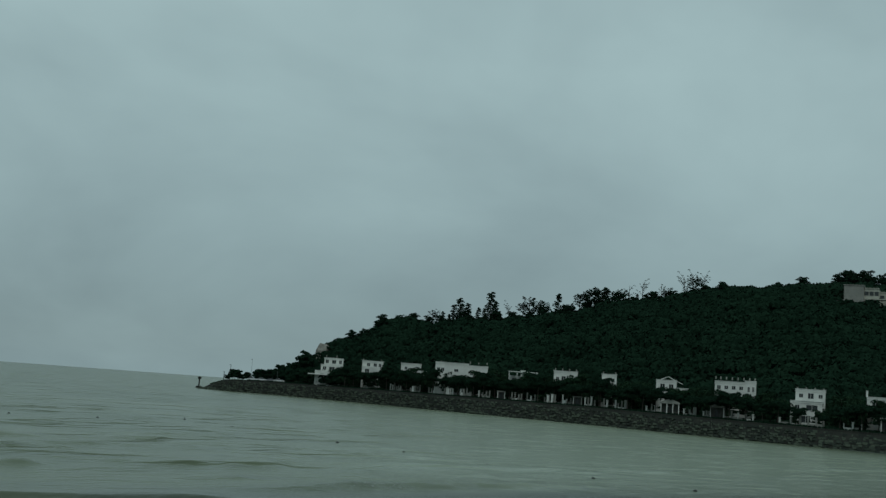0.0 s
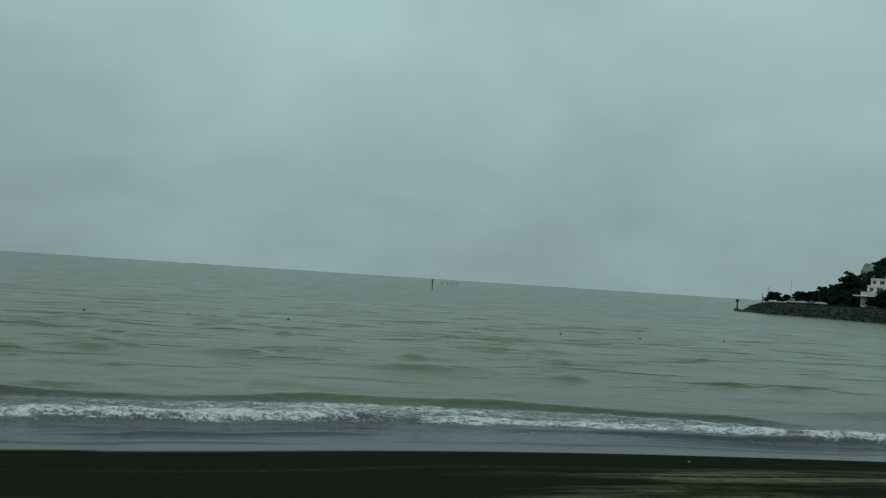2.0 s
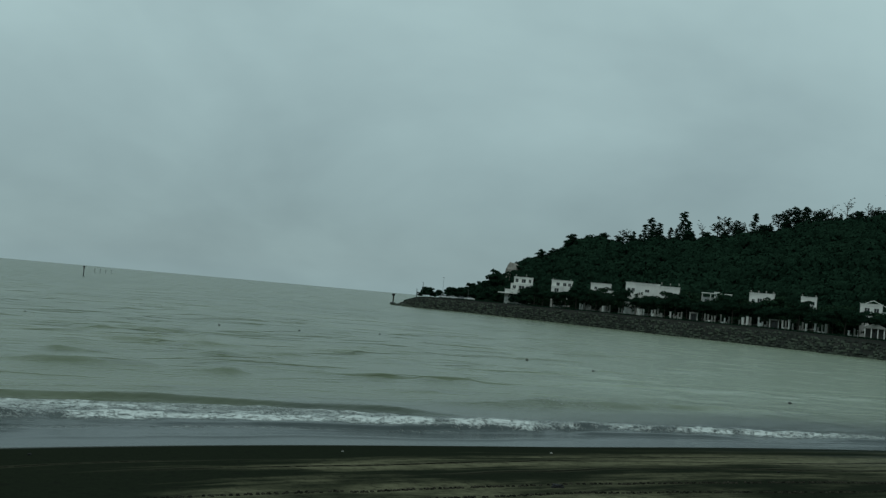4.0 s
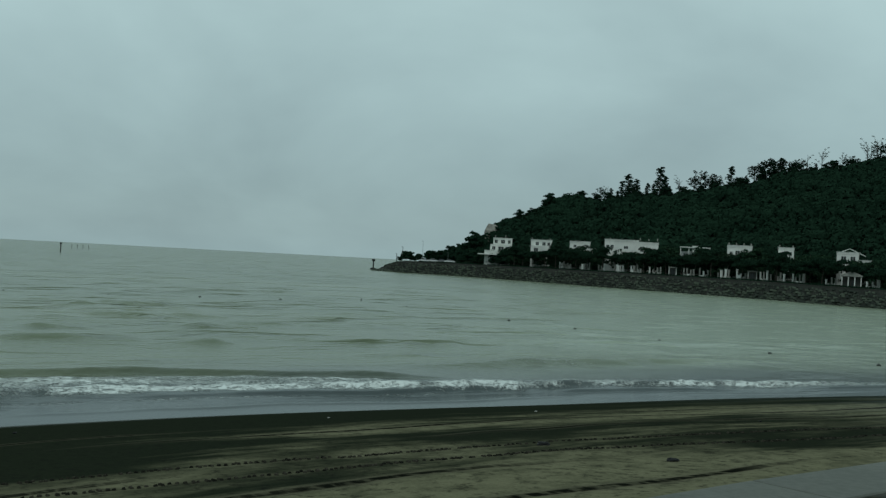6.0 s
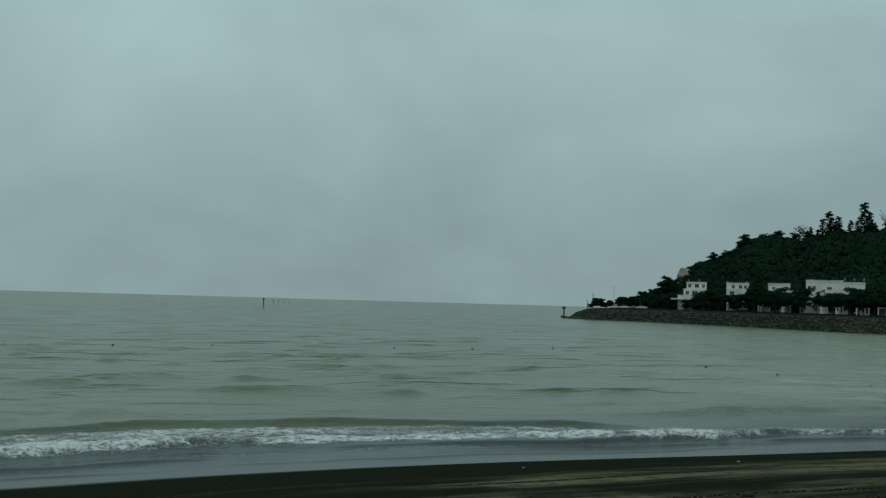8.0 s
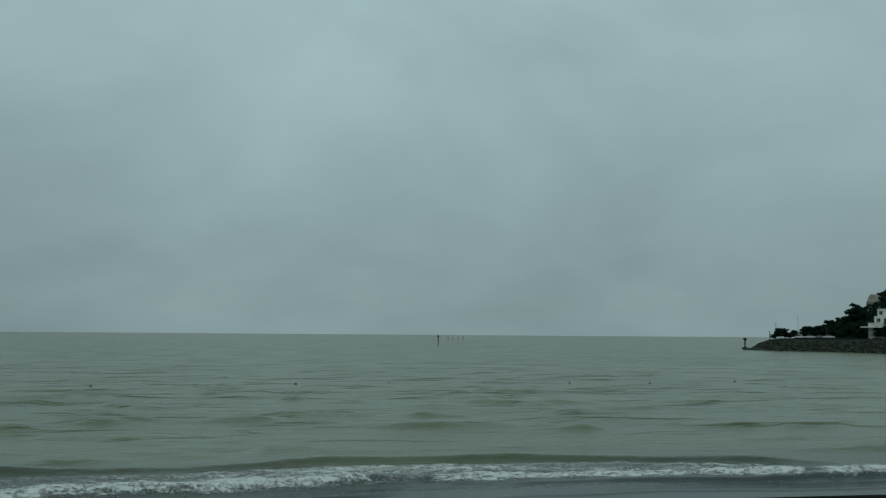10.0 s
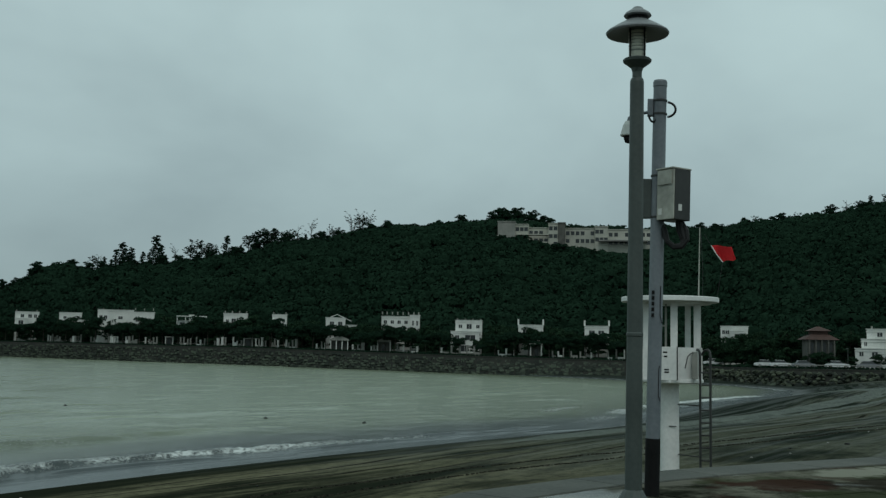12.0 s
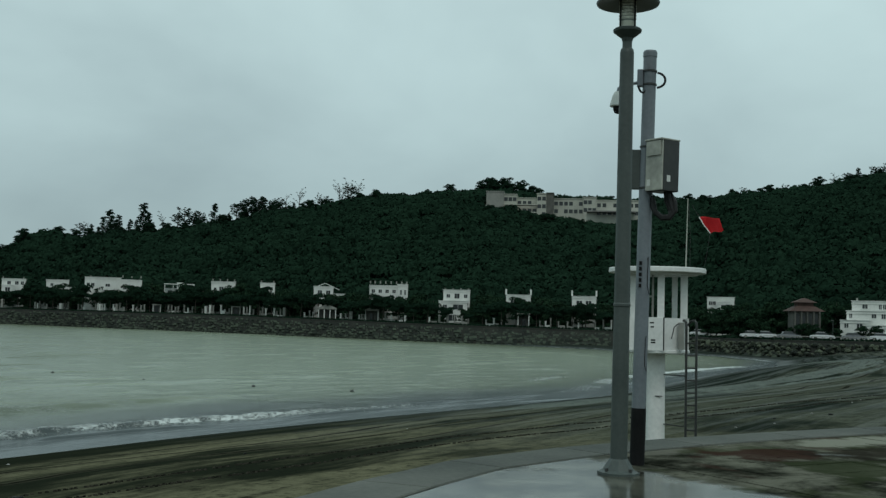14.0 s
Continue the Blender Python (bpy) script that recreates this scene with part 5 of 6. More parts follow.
# ---- villas ----
def villa(label, az0, az1, el_top, back, blocks, wins=(), posts=(), mat=None, name="villa", extra=0.0):
    """A flat-roofed white villa. blocks: (x0, x1, y0, y1, top) as fractions of the width, metres back, and
    metres below the roofline; wins: (x fraction, metres below the roofline, width, height, y)."""
    mat = mat or M_WHITE
    azc = (az0 + az1) / 2
    r = float(wall_r(azc)) + back
    wide = r * radians(az1 - az0)
    x, y, _ = place(azc, r, 0)
    zg = ground_at(x, y) - 0.5
    roofline = 6 + r * math.tan(radians(el_top))
    root = empty(name, pose(x, y, zg, 0, 0, -azc), label, "house", "villas along the waterfront" if name == "villa" else "")
    h = roofline - zg
    for bx0, bx1, y0, y1, drop in blocks:
        x0, x1, top = (bx0 - 0.5) * wide, (bx1 - 0.5) * wide, h - drop
        wall = part("wall", boxes((x0, x1, y0, y1, 0, top - 0.12), bevel=0.02), mat, root)
        part("cornice", boxes((x0 - 0.12, x1 + 0.12, y0 - 0.12, y1 + 0.12, top - 0.62, top - 0.48), bevel=0.02), mat, wall)
        part("roof", boxes((x0 - 0.16, x1 + 0.16, y0 - 0.16, y1 + 0.16, top - 0.118, top), bevel=0.02), mat, root)
    for fx, drop, w, hh, yf in wins:
        cx, z1 = (fx - 0.5) * wide, h - drop
        win = part("window", boxes((cx - w / 2 - 0.09, cx + w / 2 + 0.09, yf - 0.06, yf + 0.05, z1 - hh - 0.12, z1 - hh), (cx - w / 2 - 0.09, cx + w / 2 + 0.09, yf - 0.06, yf + 0.05, z1, z1 + 0.09), (cx - w / 2 - 0.09, cx - w / 2, yf - 0.05, yf + 0.05, z1 - hh, z1), (cx + w / 2, cx + w / 2 + 0.09, yf - 0.05, yf + 0.05, z1 - hh, z1)), mat, root)
        part("pane", boxes((cx - w / 2, cx - 0.03, yf - 0.02, yf + 0.02, z1 - hh, z1), (cx + 0.03, cx + w / 2, yf - 0.02, yf + 0.02, z1 - hh, z1)), M_GLASS, win)
        part("mullion", boxes((cx - 0.03, cx + 0.03, yf - 0.035, yf + 0.02, z1 - hh, z1)), mat, win)
    for fx, hh, yf in posts:
        cx = (fx - 0.5) * wide
        part("roof_post", boxes((cx - 0.17, cx + 0.17, yf, yf + 0.34, h, h + hh), bevel=0.02), M_GREYWALL, root)
    return root, wide, h


P4 = [(0.06, 0.7, 0.2), (0.36, 0.7, 0.2), (0.66, 0.7, 0.2), (0.95, 0.7, 0.2)]
root, wide, h = villa("three-storey white villa with stepped terraces on the point", 5.86, 7.16, 1.42, 24,
                      [(0.22, 1.0, 0, 8, 0.2), (0.10, 0.95, -1.6, 0, 3.0), (-0.12, 0.9, -3.4, -1.6, 5.6)],
                      [(0.34, 1.1, 1.2, 1.4, 0), (0.62, 1.1, 1.6, 1.4, 0), (0.88, 1.1, 1.0, 1.4, 0), (0.25, 3.9, 1.3, 1.3, -1.6), (0.55, 3.9, 2.2, 1.4, -1.6), (0.8, 3.9, 1.2, 1.4, -1.6)], [(0.3, 0.7, 0.2), (0.72, 0.9, 0.2)])
part("terrace_slab", boxes((-0.9 * wide, 0.55 * wide, -6.2, -3.4, h - 7.4, h - 7.0), bevel=0.03), M_WHITE, root)
villa("white two-storey villa half hidden by trees", 8.17, 9.29, 1.40, 26, [(0, 1, 0, 7, 0.0), (0.0, 0.5, -1.5, 0, 2.4)], [(0.3, 1.0, 1.2, 1.2, 0), (0.62, 1.0, 1.2, 1.2, 0), (0.85, 1.0, 1.0, 1.2, 0), (0.25, 3.3, 1.6, 1.4, -1.5)], [(0.05, 0.6, 0.2), (0.9, 0.6, 0.2)])
villa("low white villa with a plain parapet", 10.25, 11.33, 1.42, 27, [(0, 1, 0, 7, 0.0), (0.5, 1.5, 0.6, 6, 2.5)], [(0.25, 1.4, 1.0, 0.9, 0)])
villa("long white flat-roofed villa with a lower wing", 12.09, 14.90, 1.62, 26, [(0, 0.63, 0, 8, 0.0), (0.63, 1, -1.2, 7, 0.55)],
      [(0.06, 2.0, 1.0, 1.2, 0), (0.14, 2.0, 1.0, 1.2, 0), (0.40, 2.2, 1.4, 0.9, 0), (0.70, 2.6, 1.1, 1.3, -1.2), (0.84, 2.6, 1.1, 1.3, -1.2)], [(0.66, 0.8, 0), (0.82, 0.6, 0), (0.98, 0.8, 0), (0.1, 0.4, 0.3)])
root, wide, h = villa("white villa with a wide shaded roof terrace", 16.01, 17.58, 1.48, 26, [(0.42, 0.58, 0, 6, 0.1), (0.05, 0.95, 1.8, 7, 1.9)], [(0.2, 2.6, 1.4, 1.2, 1.8), (0.75, 2.6, 1.4, 1.2, 1.8)])
part("canopy", boxes((-wide / 2, wide / 2, -0.6, 6, h - 0.75, h - 0.5), bevel=0.03), M_WHITE, root)
for fx in (-0.47, -0.2, 0.25, 0.47):
    part("canopy_post", boxes((fx * wide - 0.12, fx * wide + 0.12, -0.4, -0.15, h - 3.2, h - 0.75)), M_WHITE, root)
villa("square white villa with three upper windows", 18.43, 19.68, 1.60, 26, [(0, 1, 0, 7, 0.0)], [(0.16, 2.0, 0.8, 1.1, 0), (0.42, 1.7, 1.3, 1.6, 0), (0.68, 2.0, 0.8, 1.1, 0), (0.88, 2.0, 0.7, 1.1, 0), (0.3, 5.0, 1.3, 1.4, 0), (0.7, 5.0, 1.3, 1.4, 0)], P4)
villa("narrow white villa with a small roof terrace", 20.97, 21.74, 1.60, 27, [(0, 1, 0, 6, 0.0), (-0.1, 0.55, -1.2, 0, 2.2)], [(0.35, 1.3, 1.1, 1.1, 0), (0.75, 1.3, 0.9, 1.1, 0)], [(0.08, 0.6, 0.2), (0.92, 0.6, 0.2)])
root, wide, h = villa("white villa with a sloping roof light", 23.80, 24.90, 1.50, 26, [(0, 0.95, 0, 7, 0.0), (0.7, 1.5, 1.2, 6, 2.0)], [(0.3, 1.2, 1.2, 1.2, 0), (0.7, 1.2, 1.2, 1.2, 0), (1.2, 3.0, 1.2, 1.1, 1.2)])
part("roof_beam", tube(bmesh.new(), [(0.05 * wide, 0.5, h + 0.9), (0.75 * wide, 0.5, h - 1.0)], 0.09, 6), M_WHITE, root)
part("roof_beam", tube(bmesh.new(), [(0.05 * wide, 0.5, h + 0.9), (-0.3 * wide, 0.5, h)], 0.09, 6), M_WHITE, root)
villa("broad white villa with a pillared roof terrace", 26.78, 28.84, 1.72, 26, [(0, 0.74, 0, 7, 0.4), (0.74, 1, -1.0, 7, 0.0)],
      [(0.1, 1.6, 0.9, 0.9, 0), (0.28, 1.6, 0.9, 0.9, 0), (0.46, 1.6, 0.9, 0.9, 0), (0.64, 1.6, 0.9, 0.9, 0), (0.82, 1.6, 0.5, 1.3, -1.0), (0.93, 1.6, 0.5, 1.3, -1.0), (0.82, 4.0, 0.5, 1.3, -1.0), (0.93, 4.0, 0.5, 1.3, -1.0)],
      [(f, 0.75, 0.2) for f in (0.02, 0.14, 0.28, 0.42, 0.56, 0.70, 0.84, 0.97)])
villa("two-storey white villa with a moulded cornice", 30.53, 32.20, 1.50, 26, [(0.14, 1, 0, 7, 0.0), (0, 0.92, -1.4, 0, 2.9)],
      [(0.3, 1.2, 0.9, 0.9, 0), (0.58, 1.0, 1.3, 1.3, 0), (0.86, 1.2, 0.9, 0.9, 0), (0.62, 3.9, 2.6, 1.3, -1.4), (0.2, 4.0, 1.0, 1.1, -1.4), (0.45, 6.6, 2.0, 1.6, -1.4)], [(0.2, 0.4, 0.2), (0.45, 0.4, 0.2), (0.7, 0.4, 0.2), (0.95, 0.4, 0.2)])
for z0, z1, tall in ((34.14, 35.47, 1.62), (37.67, 38.96, 1.62)):
    root, wide, h = villa("white villa with raised corner pillars on its roof", z0, z1, tall - 0.30, 25, [(0, 1, 0, 7, 0.0)], [(0.3, 1.2, 1.4, 0.9, 0), (0.68, 1.2, 1.4, 0.9, 0), (0.5, 3.8, 1.6, 1.3, 0)])
    for fx in (-0.5, 0.5):
        part("corner_pillar", boxes((fx * wide - 0.22, fx * wide + 0.22, 0.1, 0.5, h, h + 1.4), bevel=0.02), M_WHITE, root)
villa("low white villa behind dark garden trees", 44.71, 46.08, 1.42, 24, [(0, 1, 0, 6, 0.0), (0.35, 0.85, -1.0, 0, 1.0)], [(0.12, 1.0, 0.7, 0.8, 0), (0.6, 1.8, 1.0, 0.8, -1.0), (0.25, 1.0, 0.7, 0.8, 0)])
root, wide, h = villa("large white three-storey villa at the head of the bay", 51.30, 53.75, 1.36, 17, [(0.20, 0.86, 0, 8, 0.0), (0.10, 1.0, -1.0, 7, 1.9), (-0.02, 0.55, -2.2, 6, 3.7), (0.5, 1.02, -2.6, -1.0, 4.6)],
                      [(0.45, 0.7, 0.9, 0.8, 0), (0.74, 0.7, 0.5, 0.9, 0), (0.82, 0.7, 0.5, 0.9, 0), (0.18, 2.5, 0.5, 0.8, -1), (0.62, 2.4, 0.8, 0.9, -1), (0.80, 2.4, 0.7, 1.0, -1), (0.94, 2.4, 0.5, 1.0, -1), (0.1, 4.4, 0.7, 0.8, -2.2), (0.35, 4.4, 1.0, 0.8, -2.2), (0.93, 5.2, 0.5, 0.8, -2.6), (0.75, 5.2, 0.9, 0.9, -2.6)], [(0.3, 0.5, 0.5)])


def garden_wall(az0, az1, seed, tall, dense):
    """A white front wall: tall gate pillars on a low plinth, broken by openings."""
    rn = random.Random(seed)
    azc = (az0 + az1) / 2
    r = float(wall_r(azc)) + 10.0
    x, y, _ = place(azc, r, 0)
    lean = math.degrees(math.atan2(float(wall_r(azc + 0.5) - wall_r(azc - 0.5)), r * radians(1.0)))
    half = r * radians(az1 - az0) / 2
    root = empty("garden_wall", pose(x, y, ground_at(x, y) - 0.15, 0, 0, -azc + lean), "white rendered garden wall with pillars under dark trees", "wall", "villa garden walls")
    n = max(2, round(half * 2 / (rn.uniform(1.3, 1.9) if dense else rn.uniform(1.9, 2.7))))
    for k in range(n + 1):
        px = -half + 2 * half * k / n + rn.uniform(-0.2, 0.2)
        hh = tall * rn.uniform(0.62, 1.12)
        w = rn.uniform(0.11, 0.19) if rn.random() < 0.85 else rn.uniform(0.3, 0.45)
        # most pillars and panels get the grey coat: tree shade put into their colour
        coat = M_WHITE if rn.random() < 0.4 else M_GREYWALL
        pil = part("pillar", boxes((px - w, px + w, -0.2, 0.2, 0, hh), bevel=0.02), coat, root)
        part("cap", boxes((px - w - 0.07, px + w + 0.07, -0.27, 0.27, hh, hh + 0.12), bevel=0.02), coat, pil)
        if k < n and rn.random() < 0.75:
            part("panel", boxes((px + w, px + 2 * half / n * rn.uniform(0.55, 0.9), -0.09, 0.09, 0, rn.choice((0.75, 0.85, 0.95, 1.5) if dense else (0.75, 0.85, 0.95)))), M_WHITE if rn.random() < 0.35 else M_GREYWALL, root)


spans = ((9.6, 10.5), (10.7, 11.5), (11.7, 12.3), (12.5, 13.3), (13.4, 14.2), (14.4, 15.2), (16.2, 16.9), (17.0, 17.6), (17.9, 18.7), (18.9, 19.5), (20.0, 20.8), (20.9, 21.4), (21.6, 22.4), (23.3, 23.9), (25.2, 25.9), (26.2, 26.6), (27.5, 28.9), (29.9, 31.2), (31.4, 32.2), (33.1, 33.9), (36.0, 36.6), (37.0, 38.0), (38.9, 39.8), (40.3, 41.4))
for k, (a0, a1) in enumerate(spans):
    garden_wall(a0, a1, 200 + k, 2.7 if a0 < 24 else 2.35, a0 < 23)


def porch(azc, wide, tall, gable, label):
    r = float(wall_r(azc)) + 11.0
    x, y, _ = place(azc, r, 0)
    root = empty("porch", pose(x, y, ground_at(x, y) - 0.1, 0, 0, -azc), label, "porch", "white garden porches")
    for fx in (-0.5, -0.17, 0.17, 0.5) if wide > 3.4 else (-0.5, 0.5):
        for yy in (-0.8, 0.8):
            part("column", boxes((fx * wide - 0.13, fx * wide + 0.13, yy - 0.13, yy + 0.13, 0, tall), bevel=0.02), M_WHITE, root)
    part("lintel", boxes((-wide / 2 - 0.3, wide / 2 + 0.3, -1.1, 1.1, tall, tall + 0.349), bevel=0.03), M_GREYWALL, root)
    if gable:
        bm = bmesh.new()
        v = [bm.verts.new(p) for p in ((-wide / 2 - 0.3, -1.1, tall + 0.352), (wide / 2 + 0.3, -1.1, tall + 0.352), (0, -1.1, tall + 0.352 + wide * 0.24), (-wide / 2 - 0.3, 1.1, tall + 0.352), (wide / 2 + 0.3, 1.1, tall + 0.352), (0, 1.1, tall + 0.352 + wide * 0.24))]
        for f in ((0, 1, 2), (5, 4, 3), (0, 2, 5, 3), (2, 1, 4, 5), (1, 0, 3, 4)):
            bm.faces.new([v[i] for i in f])
        part("gable", bm, M_GREYWALL, root)
    # dim render here carries the shade inside the porch in its colour
    part("back_wall", boxes((-wide / 2, wide / 2, 0.95, 1.1, 0, tall * 0.999)), M_DIM, root)
    part("doorway", boxes((-0.55, 0.55, 0.90, 0.948, 0, min(2.1, tall - 0.3))), M_GLASS, root)


for azc, wide, tall, gable in ((24.55, 4.6, 2.8, True), (26.95, 3.2, 2.8, True), (35.1, 2.6, 3.1, False), (15.7, 2.2, 2.5, False), (19.75, 2.4, 2.5, False)):
    porch(azc, wide, tall, gable, "white porch with square columns" + (" and a low gable" if gable else " and a flat roof"))


# ---- brown-roofed pavilion ----
def pavilion():
    azc = 49.5
    r = float(wall_r(azc)) + 14
    x, y, _ = place(azc, r, 0)
    zg = ground_at(x, y)
    top = 6 + r * math.tan(radians(1.44)) - zg
    root = empty("pavilion", pose(x, y, zg, 0, 0, -azc + 14), "pavilion with a two-tier reddish brown hipped roof", "pavilion")
    part("wall", boxes((-2.5, 2.5, -2.2, 2.2, 0, top - 2.55), bevel=0.03), M_DIM, root)
    def hip(bm, hx, hy, z0, z1, rx, ry):
        lo = [bm.verts.new(p) for p in ((-hx, -hy, z0), (hx, -hy, z0), (hx, hy, z0), (-hx, hy, z0))]
        hi = [bm.verts.new(p) for p in ((-rx, -ry, z1), (rx, -ry, z1), (rx, ry, z1), (-rx, ry, z1))]
        bm.faces.new(lo[::-1]); bm.faces.new(hi)
        for i in range(4):
            bm.faces.new((lo[i], lo[(i + 1) % 4], hi[(i + 1) % 4], hi[i]))
        return bm
    part("lower_roof", hip(bmesh.new(), 3.3, 3.0, top - 2.55, top - 1.55, 1.7, 1.5), M_TILE, root)
    part("clerestory", boxes((-1.5, 1.5, -1.3, 1.3, top - 1.56, top - 0.85)), M_TILE, root)
    part("upper_roof", hip(bmesh.new(), 2.1, 1.9, top - 0.86, top, 0.25, 0.2), M_TILE, root)
    for fx in (-1.7, -0.55, 0.6, 1.75):
        win = part("window", boxes((fx - 0.42, fx + 0.42, -2.26, -2.18, 0.8, top - 3.0)), M_DIM, root)
        part("pane", boxes((fx - 0.34, fx + 0.34, -2.285, -2.262, 0.9, top - 3.1)), M_GLASS, win)
    for fx in (-2.3, -1.1, 0.0, 1.2, 2.3):
        part("column", boxes((fx - 0.12, fx + 0.12, -2.9, -2.66, 0, top - 2.5)), M_DIM, root)


pavilion()


# ---- long building on the hill ----
def hill_building():
    azc = 36.6
    r = HILL_R
    x, y, _ = place(azc, r, 0)
    zb = ground_at(x, y) - 3.0
    def X(az):
        return r * math.tan(radians(az - azc))
    def Z(el):
        return 6 + r * math.tan(radians(el)) - zb
    root = empty("hillside_building", pose(x, y, zb, 0, 0, -azc), "long cream hotel-like block above the trees", "building")
    spans = [(32.96, 33.9, 6.84, 0.0, M_GREYWALL), (33.9, 34.6, 6.72, 1.5, M_CREAM), (34.6, 35.7, 6.58, 4.5, M_CREAM), (35.7, 36.2, 6.76, 0.5, M_CREAM), (36.2, 36.6, 6.80, 0.3, M_DIM), (36.6, 38.2, 6.56, 4.0, M_CREAM), (38.2, 38.9, 6.64, 3.2, M_CREAM), (38.9, 41.2, 6.50, 4.0, M_CREAM)]
    for a0, a1, el, y0, m in spans:
        part("wall", boxes((X(a0), X(a1) - 0.01, y0, 12, 0, Z(el)), bevel=0.03), m, root)
        part("roof", boxes((X(a0) - 0.2, X(a1) + 0.15, y0 - 0.25, 12.2, Z(el) + 0.003, Z(el) + 0.28), bevel=0.02), m, root)
        if m is not M_CREAM:
            continue
        n = max(2, round((X(a1) - X(a0)) / 1.9))
        for row in (0, 1, 2):
            if row and a0 > 36.5 and row > 1:
                continue
            for k in range(n):
                if (k + row * 3 + int(a0 * 10)) % 7 == 6:
                    continue
                cx = X(a0) + (k + 0.5) * (X(a1) - X(a0)) / n
                z1 = Z(el) - 1.0 - 2.9 * row
                win = part("window", boxes((cx - 0.75, cx + 0.75, y0 - 0.03, y0 + 0.05, z1 - 1.55, z1 + 0.08)), m, root)
                part("pane", boxes((cx - 0.68, cx + 0.68, y0 - 0.045, y0 - 0.033, z1 - 1.45, z1)), M_GLASS, win)
    for row in (1, 2):
        part("balcony", boxes((X(33.95), X(35.7), -0.9, 3.0, Z(6.68) - 0.9 - 2.9 * row, Z(6.68) - 0.55 - 2.9 * row), bevel=0.02), M_CREAM, root)
    part("canopy", boxes((X(38.4), X(41.0), 0.5, 4.0, Z(5.85), Z(5.92)), bevel=0.02), M_ROOF, root)
    part("side_wing", boxes((X(32.6), X(32.96), 1, 6, 0, Z(6.15)), bevel=0.03), M_GREYWALL, root)


hill_building()


# ---- cliff, beacons, floats ----
def boulder(name, m, sx, sy, sz, seed, mat, label, category, group=""):
    bm = bmesh.new()
    bmesh.ops.create_icosphere(bm, subdivisions=3, radius=1.0)
    for v in bm.verts:
        n = noise.noise(v.co * 1.3 + Vector((seed, 0, 0))) * 0.35 + noise.noise(v.co * 3.1 + Vector((0, seed, 0))) * 0.12
        v.co = Vector((v.co.x * sx, v.co.y * sy, v.co.z * sz)) * (1 + n)
    ob = part(name, bm, mat)
    ob.matrix_basis = m
    return tagged(ob, label, category, group)


for az, r, el, s in ((6.1, 478, 1.75, 5.0), (5.95, 474, 1.3, 3.6)):
    x, y, z = place(az, r, 6 + r * math.tan(radians(el)))
    boulder("cliff_rock", pose(x, y, z - 1.2, 0, 0, -az), s * 0.75, s, s * 0.8, az, M_ROCKFACE, "pale bare rock outcrop at the end of the ridge", "rock", "bare rocks on the ridge")
for az, r, s in ((-0.15, 472, 0.8), (-0.05, 470, 1.0), (0.1, 468, 1.2), (0.3, 466, 1.3), (-0.3, 473, 0.5), (0.5, 465, 1.2)):
    boulder("shore_rock", pose(*place(az, r, 0.15), 0, 0, az * 300), s * 1.5, s, s * 0.75, r, M_STONE, "dark weathered rock at the water's edge", "rock", "rocks at the tip")


def beacon():
    x, y, _ = place(-0.25, 505, 0)
    root = empty("beacon", pose(x, y, 0), "dark channel beacon on a concrete footing in the sea", "beacon")
    part("footing", lathe(bmesh.new(), [(0.0, -1.5), (1.5, -1.5), (1.4, 0.7), (0.9, 0.9), (0.0, 0.9)], 12), M_MORTAR, root)
    part("post", tube(bmesh.new(), [(0, 0, 0.8), (0, 0, 4.2)], 0.32, 8), M_MORTAR, root)
    part("topmark", lathe(bmesh.new(), [(0.0, 4.0), (0.75, 4.1), (0.8, 5.0), (0.0, 5.1)], 8), M_MORTAR, root)


def sea_pole(az, r, top, rad, label):
    x, y, _ = place(az, r, 0)
    root = empty("marker_pole", pose(x, y, 0), label, "marker pole", "marker poles in the sea")
    part("post", tube(bmesh.new(), [(0, 0, -1.5), (0, 0, top)], rad, 8), M_MORTAR, root)
    part("topmark", lathe(bmesh.new(), [(0, top - 0.1), (rad * 2.0, top), (rad * 2.0, top + rad * 3), (0, top + rad * 3.2)], 8), M_BLACK, root)


beacon()
sea_pole(-16.33, 560, 4.3, 0.24, "dark navigation post standing far out in the sea")
for k in range(4):
    sea_pole(-15.8 + 0.27 * k, 900, 2.6, 0.16, "thin dark stake far out in the sea")


def float_at(az, r, s):
    """A dark swimming-line float, awash."""
    x, y, _ = place(az, r, 0)
    root = empty("float", pose(x, y, 0.05, 0, 0, az * 40), "small dark float awash in murky water", "float", "line of floats")
    part("drum", lathe(bmesh.new(), [(0.0, -0.22), (0.10, -0.2), (0.16, -0.05), (0.16, 0.02), (0.10, 0.06), (0.0, 0.08)], 12), M_RUBBER, root)
    part("neck", tube(bmesh.new(), [(0, 0, 0.05), (0.02, 0, 0.12 * s)], 0.03, 6), M_RUBBER, root)


for az, r, s in ((-34.3, 122, 1), (-29.1, 124, 1), (-23.9, 125.7, 1), (-18.9, 129, 1), (-13.9, 129, 1), (-9.3, 132.4, 1), (-5.1, 135, 1), (-0.8, 145, 2.2), (1.66, 132, 1), (7.2, 113, 1), (10.75, 104, 1.2), (15.2, 94, 1.1), (20.8, 88, 1), (26.0, 84, 1)):
    float_at(az, r, s)


# ---- masts and parked cars ----
def mast(az, el0, el1, r, rad, name, label):
    x, y, _ = place(az, r, 0)
    z = ground_at(x, y)
    root = empty(name, pose(x, y, z), label, name.replace("_", " "))
    h = 6 + r * math.tan(radians(el1)) - z
    part("post", tube(bmesh.new(), [(0, 0, -0.3), (0, 0, h)], [rad, rad * 0.6], 8), M_POLE, root)
    part("head", boxes((-0.5, 0.1, -0.08, 0.08, h - 0.1, h + 0.05), bevel=0.02), M_POLE, root)


